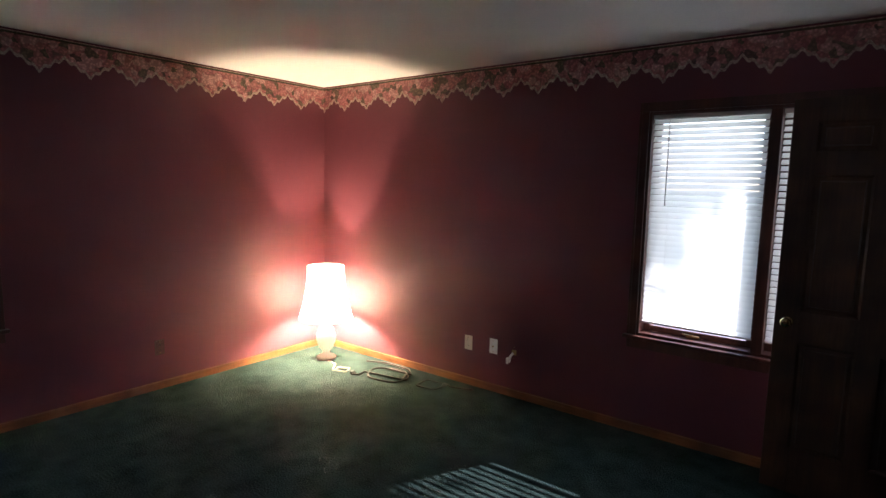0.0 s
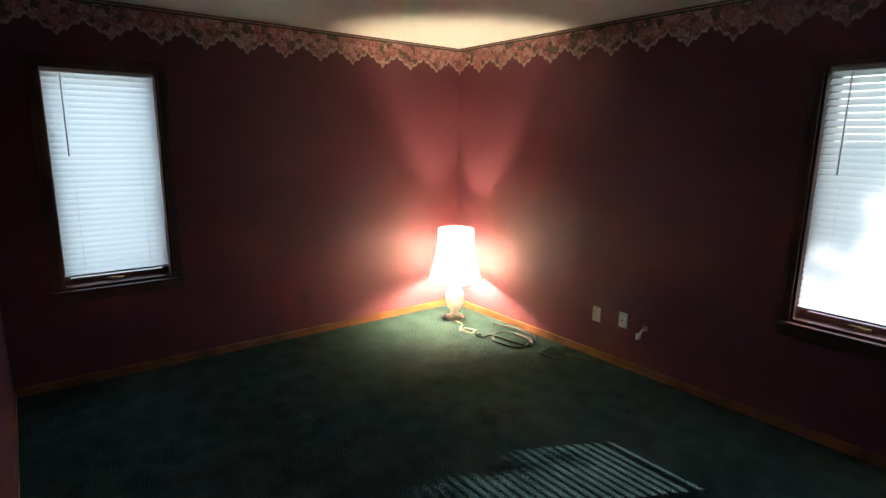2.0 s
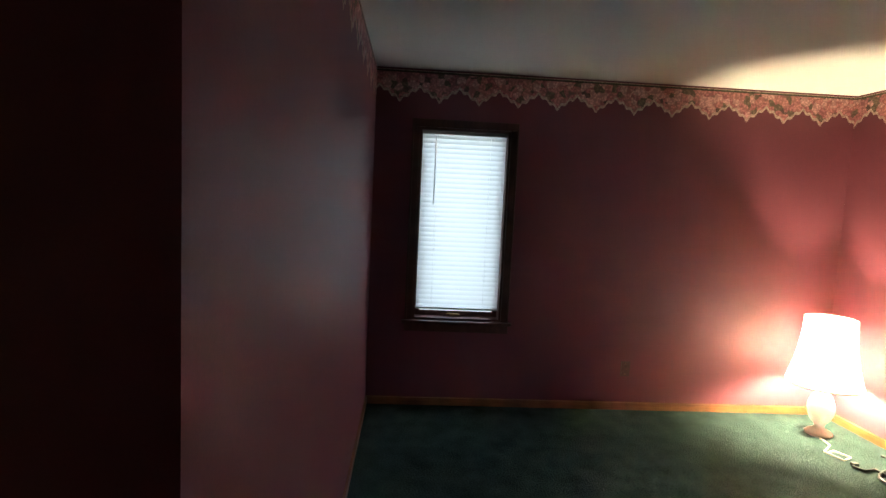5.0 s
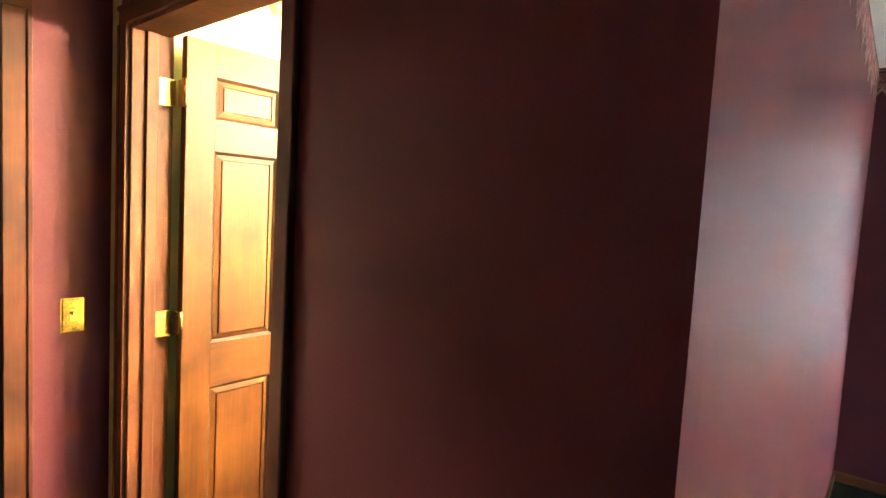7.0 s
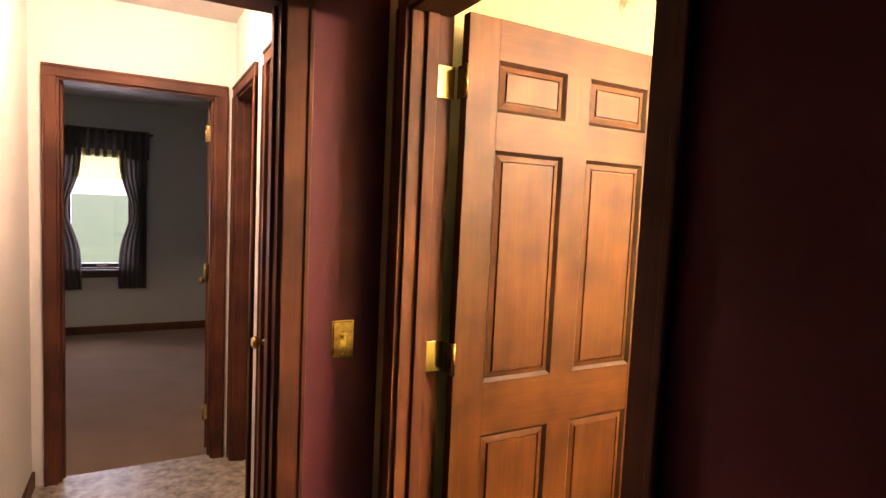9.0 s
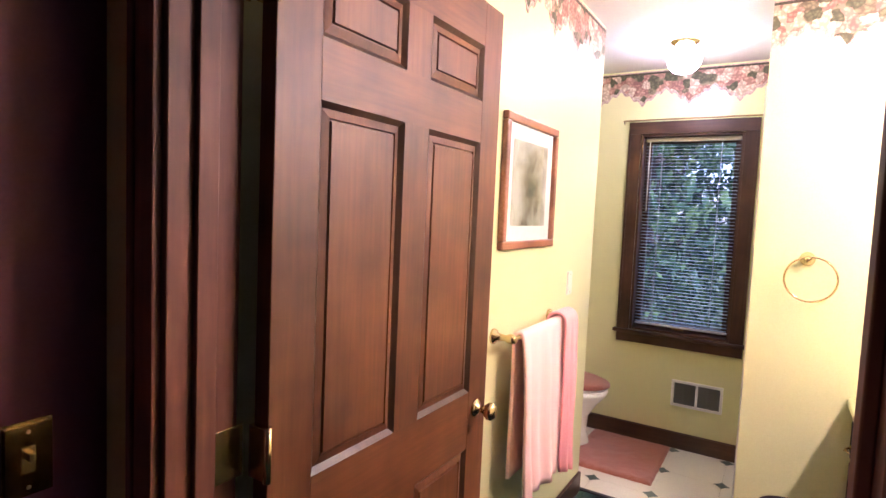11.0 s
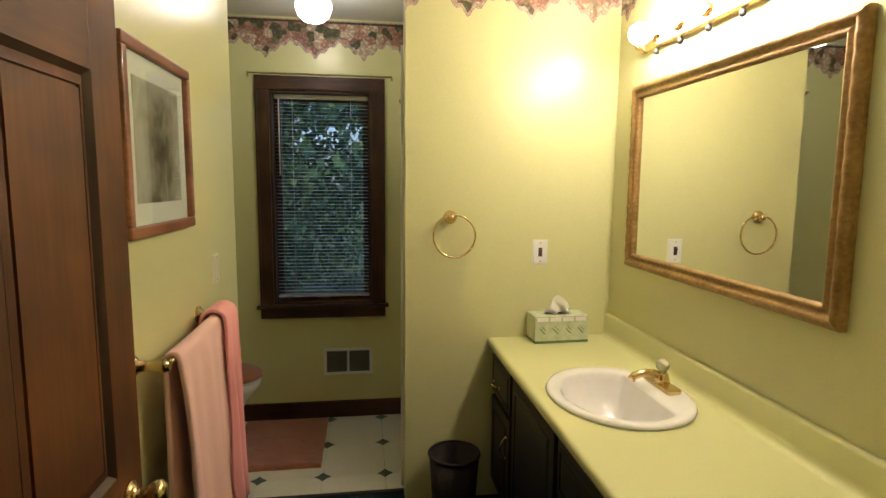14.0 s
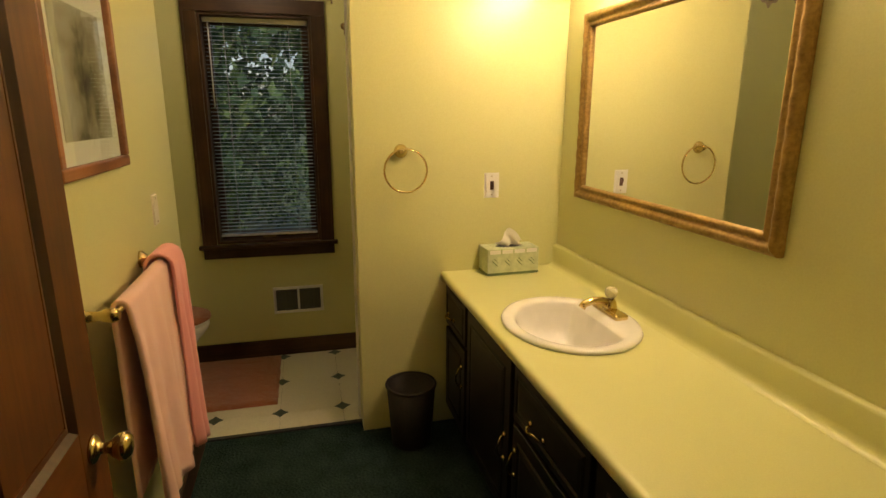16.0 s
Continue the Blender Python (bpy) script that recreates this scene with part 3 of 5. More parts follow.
def window(name, axis, hole, p0, p1, inward, label, mats, casing=0.055, mullions=(), cased=True, head_wings=0.0):
    """A framed window in a wall from p0 to p1; inward: the sign of the room's side."""
    a0, a1, z0, z1 = hole
    up, across = mats
    w = structure_thing(name, label, "window")
    face, outer = (p1, p0) if inward > 0 else (p0, p1)

    def b(u0, u1, d0, d1, zz0, zz1, bev=0.002):
        v0, v1 = sorted((face + inward * d0, face + inward * d1))
        return boxed(*((u0, u1, v0, v1) if axis == "x" else (v0, v1, u0, u1)), zz0, zz1, bevel=bev)
    deep = -(abs(p1 - p0) - 0.02)
    for u0, u1 in ((a0, a0 + 0.016), (a1 - 0.016, a1)):
        part("jamb", b(u0, u1, deep, 0.001, z0, z1), up, w)
    part("head", b(a0 + 0.016, a1 - 0.016, deep, 0.001, z1 - 0.016, z1), across, w)
    part("bottom", b(a0 + 0.016, a1 - 0.016, deep, 0.001, z0, z0 + 0.016), across, w)
    cuts = [a0 + 0.016, *mullions, a1 - 0.016]
    for m0 in mullions:
        part("mullion", b(m0 - 0.028, m0 + 0.028, deep, 0.002, z0 + 0.016, z1 - 0.016), up, w)
    for i, (u0, u1) in enumerate(zip(cuts, cuts[1:])):
        u0 += 0.028 if i else 0
        u1 -= 0.028 if i < len(mullions) else 0
        d0, d1, f = -0.125, -0.09, 0.038
        sash = part("sash", joined(b(u0, u0 + f, d0, d1, z0 + 0.016, z1 - 0.016), b(u1 - f, u1, d0, d1, z0 + 0.016, z1 - 0.016), b(u0 + f, u1 - f, d0, d1, z0 + 0.016, z0 + 0.016 + f), b(u0 + f, u1 - f, d0, d1, z1 - 0.016 - f, z1 - 0.016)), up, w)
        pane = part("pane", sheet(axis, u0 + f, u1 - f, z0 + 0.016 + f, z1 - 0.016 - f, face - inward * 0.108, inward), GLASS, sash)
        pane.visible_shadow = False
        um = (u0 + u1) / 2
        crank = joined(b(um - 0.045, um + 0.03, -0.085, -0.06, z0 + 0.018, z0 + 0.036, 0.004), b(um - 0.07, um - 0.01, -0.062, -0.054, z0 + 0.034, z0 + 0.042, 0.003))
        part("crank_handle", crank, OLDBRASS, w, "small metal casement crank")
    if cased:
        for u0, u1 in ((a0 - casing, a0), (a1, a1 + casing)):
            c = part("casing", b(u0, u1, 0, 0.016, z0, z1), up, w)
            part("casing_bead", b(*((u0, u0 + 0.014) if u0 < a0 else (u1 - 0.014, u1)), 0, 0.022, z0, z1, 0.003), up, c)
        part("head_casing", b(a0 - casing - head_wings, a1 + casing + head_wings, 0, 0.017, z1, z1 + casing), across, w)
        part("sill", b(a0 - casing - 0.02, a1 + casing + 0.02, 0, 0.045, z0 - 0.022, z0, 0.005), across, w)
        part("apron", b(a0 - casing, a1 + casing, 0, 0.014, z0 - 0.085, z0 - 0.022), across, w)
    return w


REDWOOD = wood("dark_red_window_wood", (0.055, 0.018, 0.012), (0.10, 0.035, 0.022), 0.42)
window("window_1", "y", W1, XL - 0.16, XL, 1, "dark wooden casement window with a closed white blind", (REDWOOD, REDWOOD))
window("window_2", "x", W2, YN, YN + 0.16, -1, "dark wooden double casement window with white blinds", (REDWOOD, REDWOOD), mullions=(0.505,))
window("window_3", "y", WB, XL - 0.16, XL, 1, "dark brown bathroom window looking onto trees", (DARKWOOD, DARKWOOD_Y), casing=0.078)
window("window_4", "x", (0.88, 1.50, 0.68, 1.92), FY - 0.14, FY, 1, "bright far window behind curtains", (DARKWOOD, DARKWOOD), casing=0.05)


def blind(name, axis, u0, u1, z0, z1, centre, tilt, pitch, slat_mat, label, width=0.025, wand_at=0.1, inward=1, wand=0.45):
    """A venetian blind with slats of their own, hanging from a head rail."""
    um = (u0 + u1) / 2
    place = (um, centre, z0) if axis == "x" else (centre, um, z0)
    b = thing(name, label, "window blind", at=place)
    turn = Matrix.Identity(4) if axis == "x" else pose(0, 0, 0, 0, 0, 90)
    half = (u1 - u0) / 2
    bm = bmesh.new()
    cols = []
    for y, z in ((-width / 2, -0.0010), (-width / 4, 0.0007), (0, 0.0012), (width / 4, 0.0007), (width / 2, -0.0010)):
        cols.append([bm.verts.new((x, y, z)) for x in (-half + 0.004, half - 0.004)])
    for a, c in zip(cols, cols[1:]):
        f = bm.faces.new((a[0], a[1], c[1], c[0]))
        f.smooth = True
    me = mesh_of("slat", bm, slat_mat)
    z, i = z0 + 0.02, 0
    rng = random.Random(len(name) + int(100 * z1))
    while z < z1 - 0.035:
        ob = new("slat", me)
        ob.parent = b
        ob.matrix_local = turn @ pose(0, 0, z - z0, tilt + rng.uniform(-1.5, 1.5))
        z += pitch
    for nm, bm, zz in (("head_rail", boxed(-half, half, -0.0125, 0.0125, -0.025, 0.0, bevel=0.002), z1 - z0), ("bottom_rail", boxed(-half, half, -0.011, 0.011, 0, 0.012, bevel=0.003), 0.0)):
        ob = part(nm, bm, WHITEPLASTIC, b)
        ob.matrix_local = turn @ pose(0, 0, zz)
    for s in (-0.62, 0.62):
        for y in (-0.013, 0.013):
            ob = part("ladder_cord", tube([(s * half, y, 0.01), (s * half, y, z1 - z0 - 0.025)], 0.0007, 5), WHITEPLASTIC, b)
            ob.matrix_local = turn
    y = (-0.022 if axis == "x" else -0.022) * (1 if inward < 0 or axis == "y" else -1)
    ob = part("tilt_wand", tube([(-half + wand_at if axis == "x" else -half + wand_at, y, z1 - z0 - 0.03), (-half + wand_at, y, z1 - z0 - 0.03 - wand)], 0.004, 6), WHITEPLASTIC, b, "clear tilt wand")
    ob.matrix_local = turn
    return b


blind("window_blind", "y", W1[0] + 0.020, W1[1] - 0.020, 0.722, 2.022, XL - 0.035, 70, 0.0355, SLAT, "white slatted blind, closed, glowing with daylight", width=0.040, wand=0.5)
blind("window_blind", "x", W2[0] + 0.018, 0.473, 0.722, 2.022, YN + 0.035, 56, 0.0355, SLAT, "white slatted blind, partly closed, letting in sun stripes", width=0.040, inward=-1, wand=0.52)
blind("window_blind", "x", 0.537, W2[1] - 0.018, 0.722, 2.022, YN + 0.035, 44, 0.0355, SLAT, "white slatted blind, partly closed, beside another", width=0.040, inward=-1, wand=0.52)
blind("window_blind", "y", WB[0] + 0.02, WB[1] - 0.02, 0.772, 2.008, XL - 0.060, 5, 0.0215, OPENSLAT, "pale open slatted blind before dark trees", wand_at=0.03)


# ---- bedroom ----
LX, LY = -2.806, 2.795
lamp = thing("table_lamp", "lit white ceramic table lamp standing on the carpet in the corner", "lamp", at=(LX, LY, 0))
# ceramic base made translucent so that it glows from the bulb above
part("base", lathe([(0.085, 0.0), (0.088, 0.012), (0.075, 0.024), (0.045, 0.035), (0.030, 0.055), (0.034, 0.075), (0.060, 0.105), (0.080, 0.145), (0.087, 0.185), (0.082, 0.225), (0.066, 0.268), (0.046, 0.298), (0.032, 0.325), (0.036, 0.340), (0.030, 0.352), (0.016, 0.362)], (LX, LY, 0), 36), thin_cloth("translucent_porcelain", (0.90, 0.88, 0.84), 0.45, 0.12), lamp, "white turned ceramic base")
part("stem", lathe([(0.009, 0.360), (0.009, 0.395), (0.016, 0.40), (0.016, 0.425)], (LX, LY, 0), 12), BRASS, lamp)
BULB = glowing("table_lamp_bulb", (1.0, 0.75, 0.41), 1150)
part("bulb", lathe([(0.013, 0.426), (0.022, 0.445), (0.034, 0.478), (0.040, 0.510), (0.036, 0.540), (0.022, 0.560), (0.006, 0.566)], (LX, LY, 0), 16), BULB, lamp, "glowing light bulb")
SHADE = thin_cloth("white_lamp_shade", (0.90, 0.86, 0.80), 0.36)
bm = bmesh.new()
rings = []
for k in range(13):
    f = k / 12
    r = 0.158 + 0.077 * (1 - f) ** 2.0
    z = 0.365 + 0.470 * f
    rings.append([bm.verts.new((LX + (r + 0.0035 * math.cos(24 * a)) * math.cos(a), LY + (r + 0.0035 * math.cos(24 * a)) * math.sin(a), z)) for a in [2 * math.pi * i / 120 for i in range(120)]])
for a, b in zip(rings, rings[1:]):
    for i in range(120):
        bm.faces.new((a[i], a[(i + 1) % 120], b[(i + 1) % 120], b[i])).smooth = True
shade = part("shade", bm, SHADE, lamp, "white pleated fabric lampshade")
for r, z in ((0.235, 0.368), (0.158, 0.833)):
    part("shade_trim", tube([(LX + r * math.cos(a), LY + r * math.sin(a), z) for a in [2 * math.pi * i / 48 for i in range(48)]], 0.005, 6, True), IVORY, shade)
part("harp", tube([(LX + 0.02, LY, 0.42), (LX + 0.06, LY, 0.52), (LX + 0.05, LY, 0.70), (LX, LY, 0.80), (LX - 0.05, LY, 0.70), (LX - 0.06, LY, 0.52), (LX - 0.02, LY, 0.42)], 0.0025, 6), BRASS, lamp)
settle(lamp)


def coil(cx, cy, turns, r, wob, seed, z=0.010, squash=0.85):
    rng = random.Random(seed)
    n = int(40 * turns)
    ph = rng.uniform(0, 6)
    return [(cx + (r + wob * math.sin(2.3 * a + ph)) * math.cos(a), cy + squash * (r + wob * math.cos(1.7 * a)) * math.sin(a), z + 0.004 * (1 + math.sin(3.1 * a))) for a in [2 * math.pi * turns * i / n for i in range(n)]]


def cord(name, points, radius, material, label, ends=()):
    c = thing(name, label, "cable", at=(points[0][0], points[0][1], 0))
    part("wire", tube(points, radius, 6), material, c)
    for p, way in ends:
        part("plug", boxed(p[0] - 0.014, p[0] + 0.014, p[1] - 0.02, p[1] + 0.02, 0.001, 0.024, bevel=0.004), material, c)
    settle(c)
    return c


cord("extension_cord", [(-2.32, 2.66, 0.008), (-2.30, 2.63, 0.01), (-2.24, 2.66, 0.012), (-2.26, 2.74, 0.012)] + coil(-2.06, 2.80, 1.35, 0.17, 0.02, 3) + [(-1.92, 2.94, 0.01), (-2.02, 3.02, 0.01), (-2.26, 3.03, 0.01), (-2.45, 2.95, 0.01)], 0.0085, BLACK, "black power cord coiled on the green carpet", [((-2.32, 2.66), 0)])
cord("antenna_cable", coil(-1.65, 2.86, 1.2, 0.11, 0.02, 5) + [(-1.50, 2.93, 0.01), (-1.34, 2.99, 0.01)], 0.007, BLACK, "thin black cable coiled beside the wall")
cord("white_cord", [(-2.72, 2.74, 0.006), (-2.60, 2.72, 0.007), (-2.50, 2.60, 0.008), (-2.38, 2.64, 0.008), (-2.42, 2.72, 0.008), (-2.52, 2.68, 0.007), (-2.48, 2.60, 0.007)], 0.0055, IVORY, "loose ivory lamp cord on the carpet")


BROWNPLATE = surface("brown_plate", (0.05, 0.02, 0.02), (0.09, 0.04, 0.035), 0.4, 4, 60, 0.03)


def wall_plate(name, kind, place, way, material, label, w=0.072, h=0.116):
    """A cover plate; way: the outward normal, 'x+', 'x-', 'y+' or 'y-'."""
    turn = {"y-": 0, "x+": 90, "y+": 180, "x-": 270}[way]
    t = tagged(new(name), label, "wall plate", kind="")
    t.matrix_world = Matrix.Translation(place) @ pose(0, 0, 0, 0, 0, turn)
    bm = boxed(-w / 2, w / 2, -0.006, 0, -h / 2, h / 2)
    bmesh.ops.bevel(bm, geom=[e for e in bm.edges if all(v.co.y < -0.004 for v in e.verts)], offset=0.0055, segments=2, affect="EDGES")
    part("plate", bm, material, t)
    for z in (-0.042, 0.042):
        part("screw", lathe([(0.003, -0.0075), (0.003, -0.005)], (0, 0, z), 8, "y"), OLDBRASS, t)
    if kind == "outlet":
        for z in (-0.02, 0.02):
            s = part("socket", boxed(-0.016, 0.016, -0.008, -0.005, z - 0.014, z + 0.014, bevel=0.002), material if material is BROWNPLATE else IVORY, t)
            for x in (-0.006, 0.006):
                part("slot", boxed(x - 0.001, x + 0.001, -0.0085, -0.0075, z - 0.004, z + 0.005), BLACK, s)
    if kind == "switch":
        # toggles off the brass plate are coloured brown to stand for their shadow
        part("toggle", joined(boxed(-0.009, 0.009, -0.0075, -0.005, -0.020, 0.020), boxed(-0.0045, 0.0045, -0.020, -0.006, 0.001, 0.013, bevel=0.001)), BRASS if material is DARKBRASS else BROWNPLATE, t)
    if kind == "jack":
        part("jack", lathe([(0.006, -0.014), (0.006, -0.005)], (0, 0, 0.0), 10, "y"), OLDBRASS, t)
    return t


wall_plate("outlet_plate", "outlet", (-1.468, YN, 0.337), "y-", IVORY, "ivory double power outlet low on the wall")
wall_plate("outlet_plate", "jack", (-1.236, YN, 0.353), "y-", WHITEPLASTIC, "white cable jack plate low on the wall")
jack = wall_plate("phone_jack", "jack", (-1.055, YN, 0.340), "y-", OLDBRASS, "small brass jack with a loose white plug", 0.04, 0.04)
part("loose_plug", joined(tube([(0.0, -0.015, 0.0), (-0.01, -0.03, -0.02), (-0.025, -0.03, -0.055), (-0.045, -0.022, -0.085)], 0.010, 8), boxed(-0.05, -0.015, -0.035, -0.018, -0.075, -0.04, bevel=0.005)), WHITEPLASTIC, jack, "white plug hanging from the jack")
wall_plate("outlet_plate", "outlet", (XL, 1.505, 0.317), "x+", BROWNPLATE, "dark brown power outlet on the burgundy wall")
wall_plate("switch_plate", "switch", (0.258, YE, 1.085), "y+", DARKBRASS, "dark brass switch plate on the burgundy wall", 0.068, 0.114)
wall_plate("switch_plate", "switch", (XP, -0.908, 1.176), "x+", WHITEPLASTIC, "white switch plate on the yellow partition")
wall_plate("blank_plate", "blank", (-1.91, YT, 1.16), "y+", IVORY, "ivory blank cover plate on the yellow wall", 0.07, 0.114)
vent_low = tagged(new("floor_register"), "brown metal return grille low on the burgundy wall", "air vent")
vent_low.matrix_world = Matrix.Translation((-0.55, YA, 0.20))
part("frame", boxed(-0.17, 0.17, 0, 0.008, -0.075, 0.075, bevel=0.003), BURGUNDY, vent_low)
for i in range(9):
    part("louvre", boxed(-0.15, 0.15, 0.008, 0.012, -0.06 + i * 0.0135, -0.053 + i * 0.0135), BURGUNDY, vent_low)


# ---- vanity ----
CT, CF = 0.777, -1.149
SX, SY, SA, SB = -1.435, -0.862, 0.270, 0.236
counter = thing("vanity_counter", "long yellow-green laminate counter with a backsplash", "countertop", at=(-1.1, -0.85, 0.735))
bm = bmesh.new()
x0, x1, y0, y1 = SX - 0.30, SX + 0.30, CF + 0.02, YV
n = 72
inner, outer = [], []
for i in range(n):
    a = 2 * math.pi * i / n
    c, s = math.cos(a), math.sin(a)
    inner.append((SX + (SA - 0.02) * c, SY + (SB - 0.02) * s))
    k = min(((x1 - SX) if c > 0 else (SX - x0)) / abs(c) if abs(c) > 1e-6 else 9, ((y1 - SY) if s > 0 else (SY - y0)) / abs(s) if abs(s) > 1e-6 else 9)
    outer.append((SX + k * c, SY + k * s))
for i, (cx, cy) in enumerate(((x1, y1), (x0, y1), (x0, y0), (x1, y0))):
    j = min(range(n), key=lambda q: (outer[q][0] - cx) ** 2 + (outer[q][1] - cy) ** 2)
    outer[j] = (cx, cy)
vi = [bm.verts.new((*p, CT)) for p in inner]
vd = [bm.verts.new((*p, CT - 0.035)) for p in inner]
vo = [bm.verts.new((*p, CT)) for p in outer]
for i in range(n):
    j = (i + 1) % n
    bm.faces.new((vi[i], vo[i], vo[j], vi[j]))
    bm.faces.new((vi[i], vi[j], vd[j], vd[i]))
bmesh.ops.recalc_face_normals(bm, faces=bm.faces[:])
box(bm, XP, x0, y0, y1, CT - 0.036, CT)
box(bm, x1, XBI, y0, y1, CT - 0.036, CT)
part("top", bm, LAMINATE, counter)
bm = bmesh.new()
prof = [(CF + 0.02, CT), (CF + 0.010, CT - 0.001), (CF + 0.003, CT - 0.005), (CF, CT - 0.013), (CF, CT - 0.026), (CF + 0.004, CT - 0.034), (CF + 0.02, CT - 0.036)]
cols = [[bm.verts.new((x, y, z)) for y, z in prof] for x in (XP, XBI)]
for i in range(len(prof) - 1):
    bm.faces.new((cols[0][i], cols[1][i], cols[1][i + 1], cols[0][i + 1])).smooth = True
bmesh.ops.recalc_face_normals(bm, faces=bm.faces[:])
part("rounded_edge", bm, LAMINATE, counter)
bm = bmesh.new()
prof = [(YV - 0.045, CT + 0.0005), (YV - 0.032, CT + 0.004), (YV - 0.022, CT + 0.014), (YV - 0.020, CT + 0.03), (YV - 0.020, CT + 0.093), (YV - 0.016, CT + 0.101), (YV - 0.009, CT + 0.104), (YV, CT + 0.104)]
cols = [[bm.verts.new((x, y, z)) for y, z in prof] for x in (XP, XBI)]
for i in range(len(prof) - 1):
    bm.faces.new((cols[0][i], cols[1][i], cols[1][i + 1], cols[0][i + 1])).smooth = True
bmesh.ops.recalc_face_normals(bm, faces=bm.faces[:])
part("backsplash", bm, LAMINATE, counter)
settle(counter)


def bail_pull(parent, x, y, z, upright):
    """Ornate pull: two rosettes and a curved grip."""
    L = 0.046
    pts = []
    for i in range(13):
        f = i / 12 * 2 - 1
        u, d, v = f * L, 0.022 * (1 - f * f) ** 0.5 + 0.004, 0.008 * math.sin(f * 3.1)
        pts.append((x + v, y - d, z + u) if upright else (x + u, y - d, z + v - 0.004))
    h = part("handle", tube(pts, 0.0042, 8), BRASS, parent, "ornate brass pull")
    for f in (-1, 1):
        c = (x, 0, z + f * L) if upright else (x + f * L, 0, z - 0.004)
        part("rosette", lathe([(0.011, y), (0.010, y - 0.004), (0.004, y - 0.007)], c, 12, "y"), BRASS, h)


def front(name, x0, x1, z0, z1, cab, y=-1.109):
    f = part(name, boxed(x0, x1, y - 0.018, y, z0, z1, bevel=0.003), BLACKWOOD, cab)
    bm = bmesh.new()
    d = 0.045 if z1 - z0 > 0.2 else 0.022
    rings = []
    for o, yy in ((d, y - 0.0185), (d + 0.008, y - 0.023), (d + 0.016, y - 0.0185), (d + 0.03, y - 0.021)):
        rings.append([bm.verts.new((xx, yy, zz)) for xx, zz in ((x0 + o, z0 + o), (x1 - o, z0 + o), (x1 - o, z1 - o), (x0 + o, z1 - o))])
    for a, b in zip(rings, rings[1:]):
        for i in range(4):
            bm.faces.new((a[i], a[(i + 1) % 4], b[(i + 1) % 4], b[i]))
    bm.faces.new(rings[-1])
    bmesh.ops.recalc_face_normals(bm, faces=bm.faces[:])
    part("raised_field", bm, BLACKWOOD, f)
    return f


def vanity_unit(x0, x1, drawer, door_pull, doors=1, label="dark stained vanity cabinet with brass pulls"):
    c = thing("vanity_cabinet", label, "cabinet", "vanity cabinets under the counter", at=((x0 + x1) / 2, -0.83, 0))
    tall = CT - 0.037 if drawer or doors > 1 else 0.56
    part("body", joined(boxed(x0 + 0.002, x1 - 0.002, -1.109, YV - 0.002, 0.09, tall), boxed(x0 + 0.002, x1 - 0.002, -1.05, YV - 0.002, 0, 0.09), boxed(x0 + 0.002, x1 - 0.002, -1.1095, -1.08, 0.5, CT - 0.037)), BLACKWOOD, c)
    top = 0.722
    if drawer:
        f = front("drawer_front", x0 + 0.015, x1 - 0.015, 0.535, top, c)
        bail_pull(f, (x0 + x1) / 2 - 0.05, -1.129, 0.60, False)
        top = 0.515
    w = (x1 - x0 - 0.03) / doors
    for i in range(doors):
        f = front("cabinet_door", x0 + 0.015 + i * w + 0.002, x0 + 0.015 + (i + 1) * w - 0.002, 0.11, top, c)
        px = x0 + 0.015 + (i + 1) * w - 0.035 if (door_pull == "far" or (doors == 2 and i == 0)) else x0 + 0.015 + i * w + 0.035
        bail_pull(f, px, -1.129, 0.385, True)
    settle(c)
    return c


vanity_unit(XP + 0.005, -1.83, True, "far")
vanity_unit(-1.83, -1.30, False, "far", label="dark stained sink cabinet with a brass pull")
vanity_unit(-1.30, -0.78, True, "near")
vanity_unit(-0.78, XBI - 0.005, False, "far", 2, label="dark stained double-door vanity cabinet")

sink = thing("wash_basin", "white oval drop-in ceramic basin", "sink", at=(SX, SY, CT))
prof = [(SA - 0.004, 0.0005), (SA, 0.006), (SA - 0.004, 0.013), (SA - 0.015, 0.016), (SA - 0.045, 0.012), (SA - 0.054, 0.0085), (SA - 0.060, 0.001), (SA - 0.068, -0.018), (SA - 0.088, -0.07), (SA - 0.13, -0.115), (SA - 0.19, -0.137), (0.028, -0.145)]
bm = bmesh.new()
rings = []
for r, h in prof:
    ring = []
    for i in range(64):
        a = 2 * math.pi * i / 64
        y = r * SB / SA * math.sin(a)
        if r < SA - 0.05:
            y = min(y, 0.104 + 0.35 * h)
        ring.append(bm.verts.new((SX + r * math.cos(a), SY - 0.004 + y, CT + h)))
    rings.append(ring)
for a, b in zip(rings, rings[1:]):
    for i in range(64):
        bm.faces.new((a[i], a[(i + 1) % 64], b[(i + 1) % 64], b[i])).smooth = True
bm.faces.new(rings[-1])
bmesh.ops.recalc_face_normals(bm, faces=bm.faces[:])
part("bowl", bm, CERAMIC, sink)
part("drain", lathe([(0.024, -0.1445), (0.022, -0.142), (0.012, -0.141)], (SX, SY - 0.004, CT), 20), BRASS, sink, "brass drain")
settle(sink)

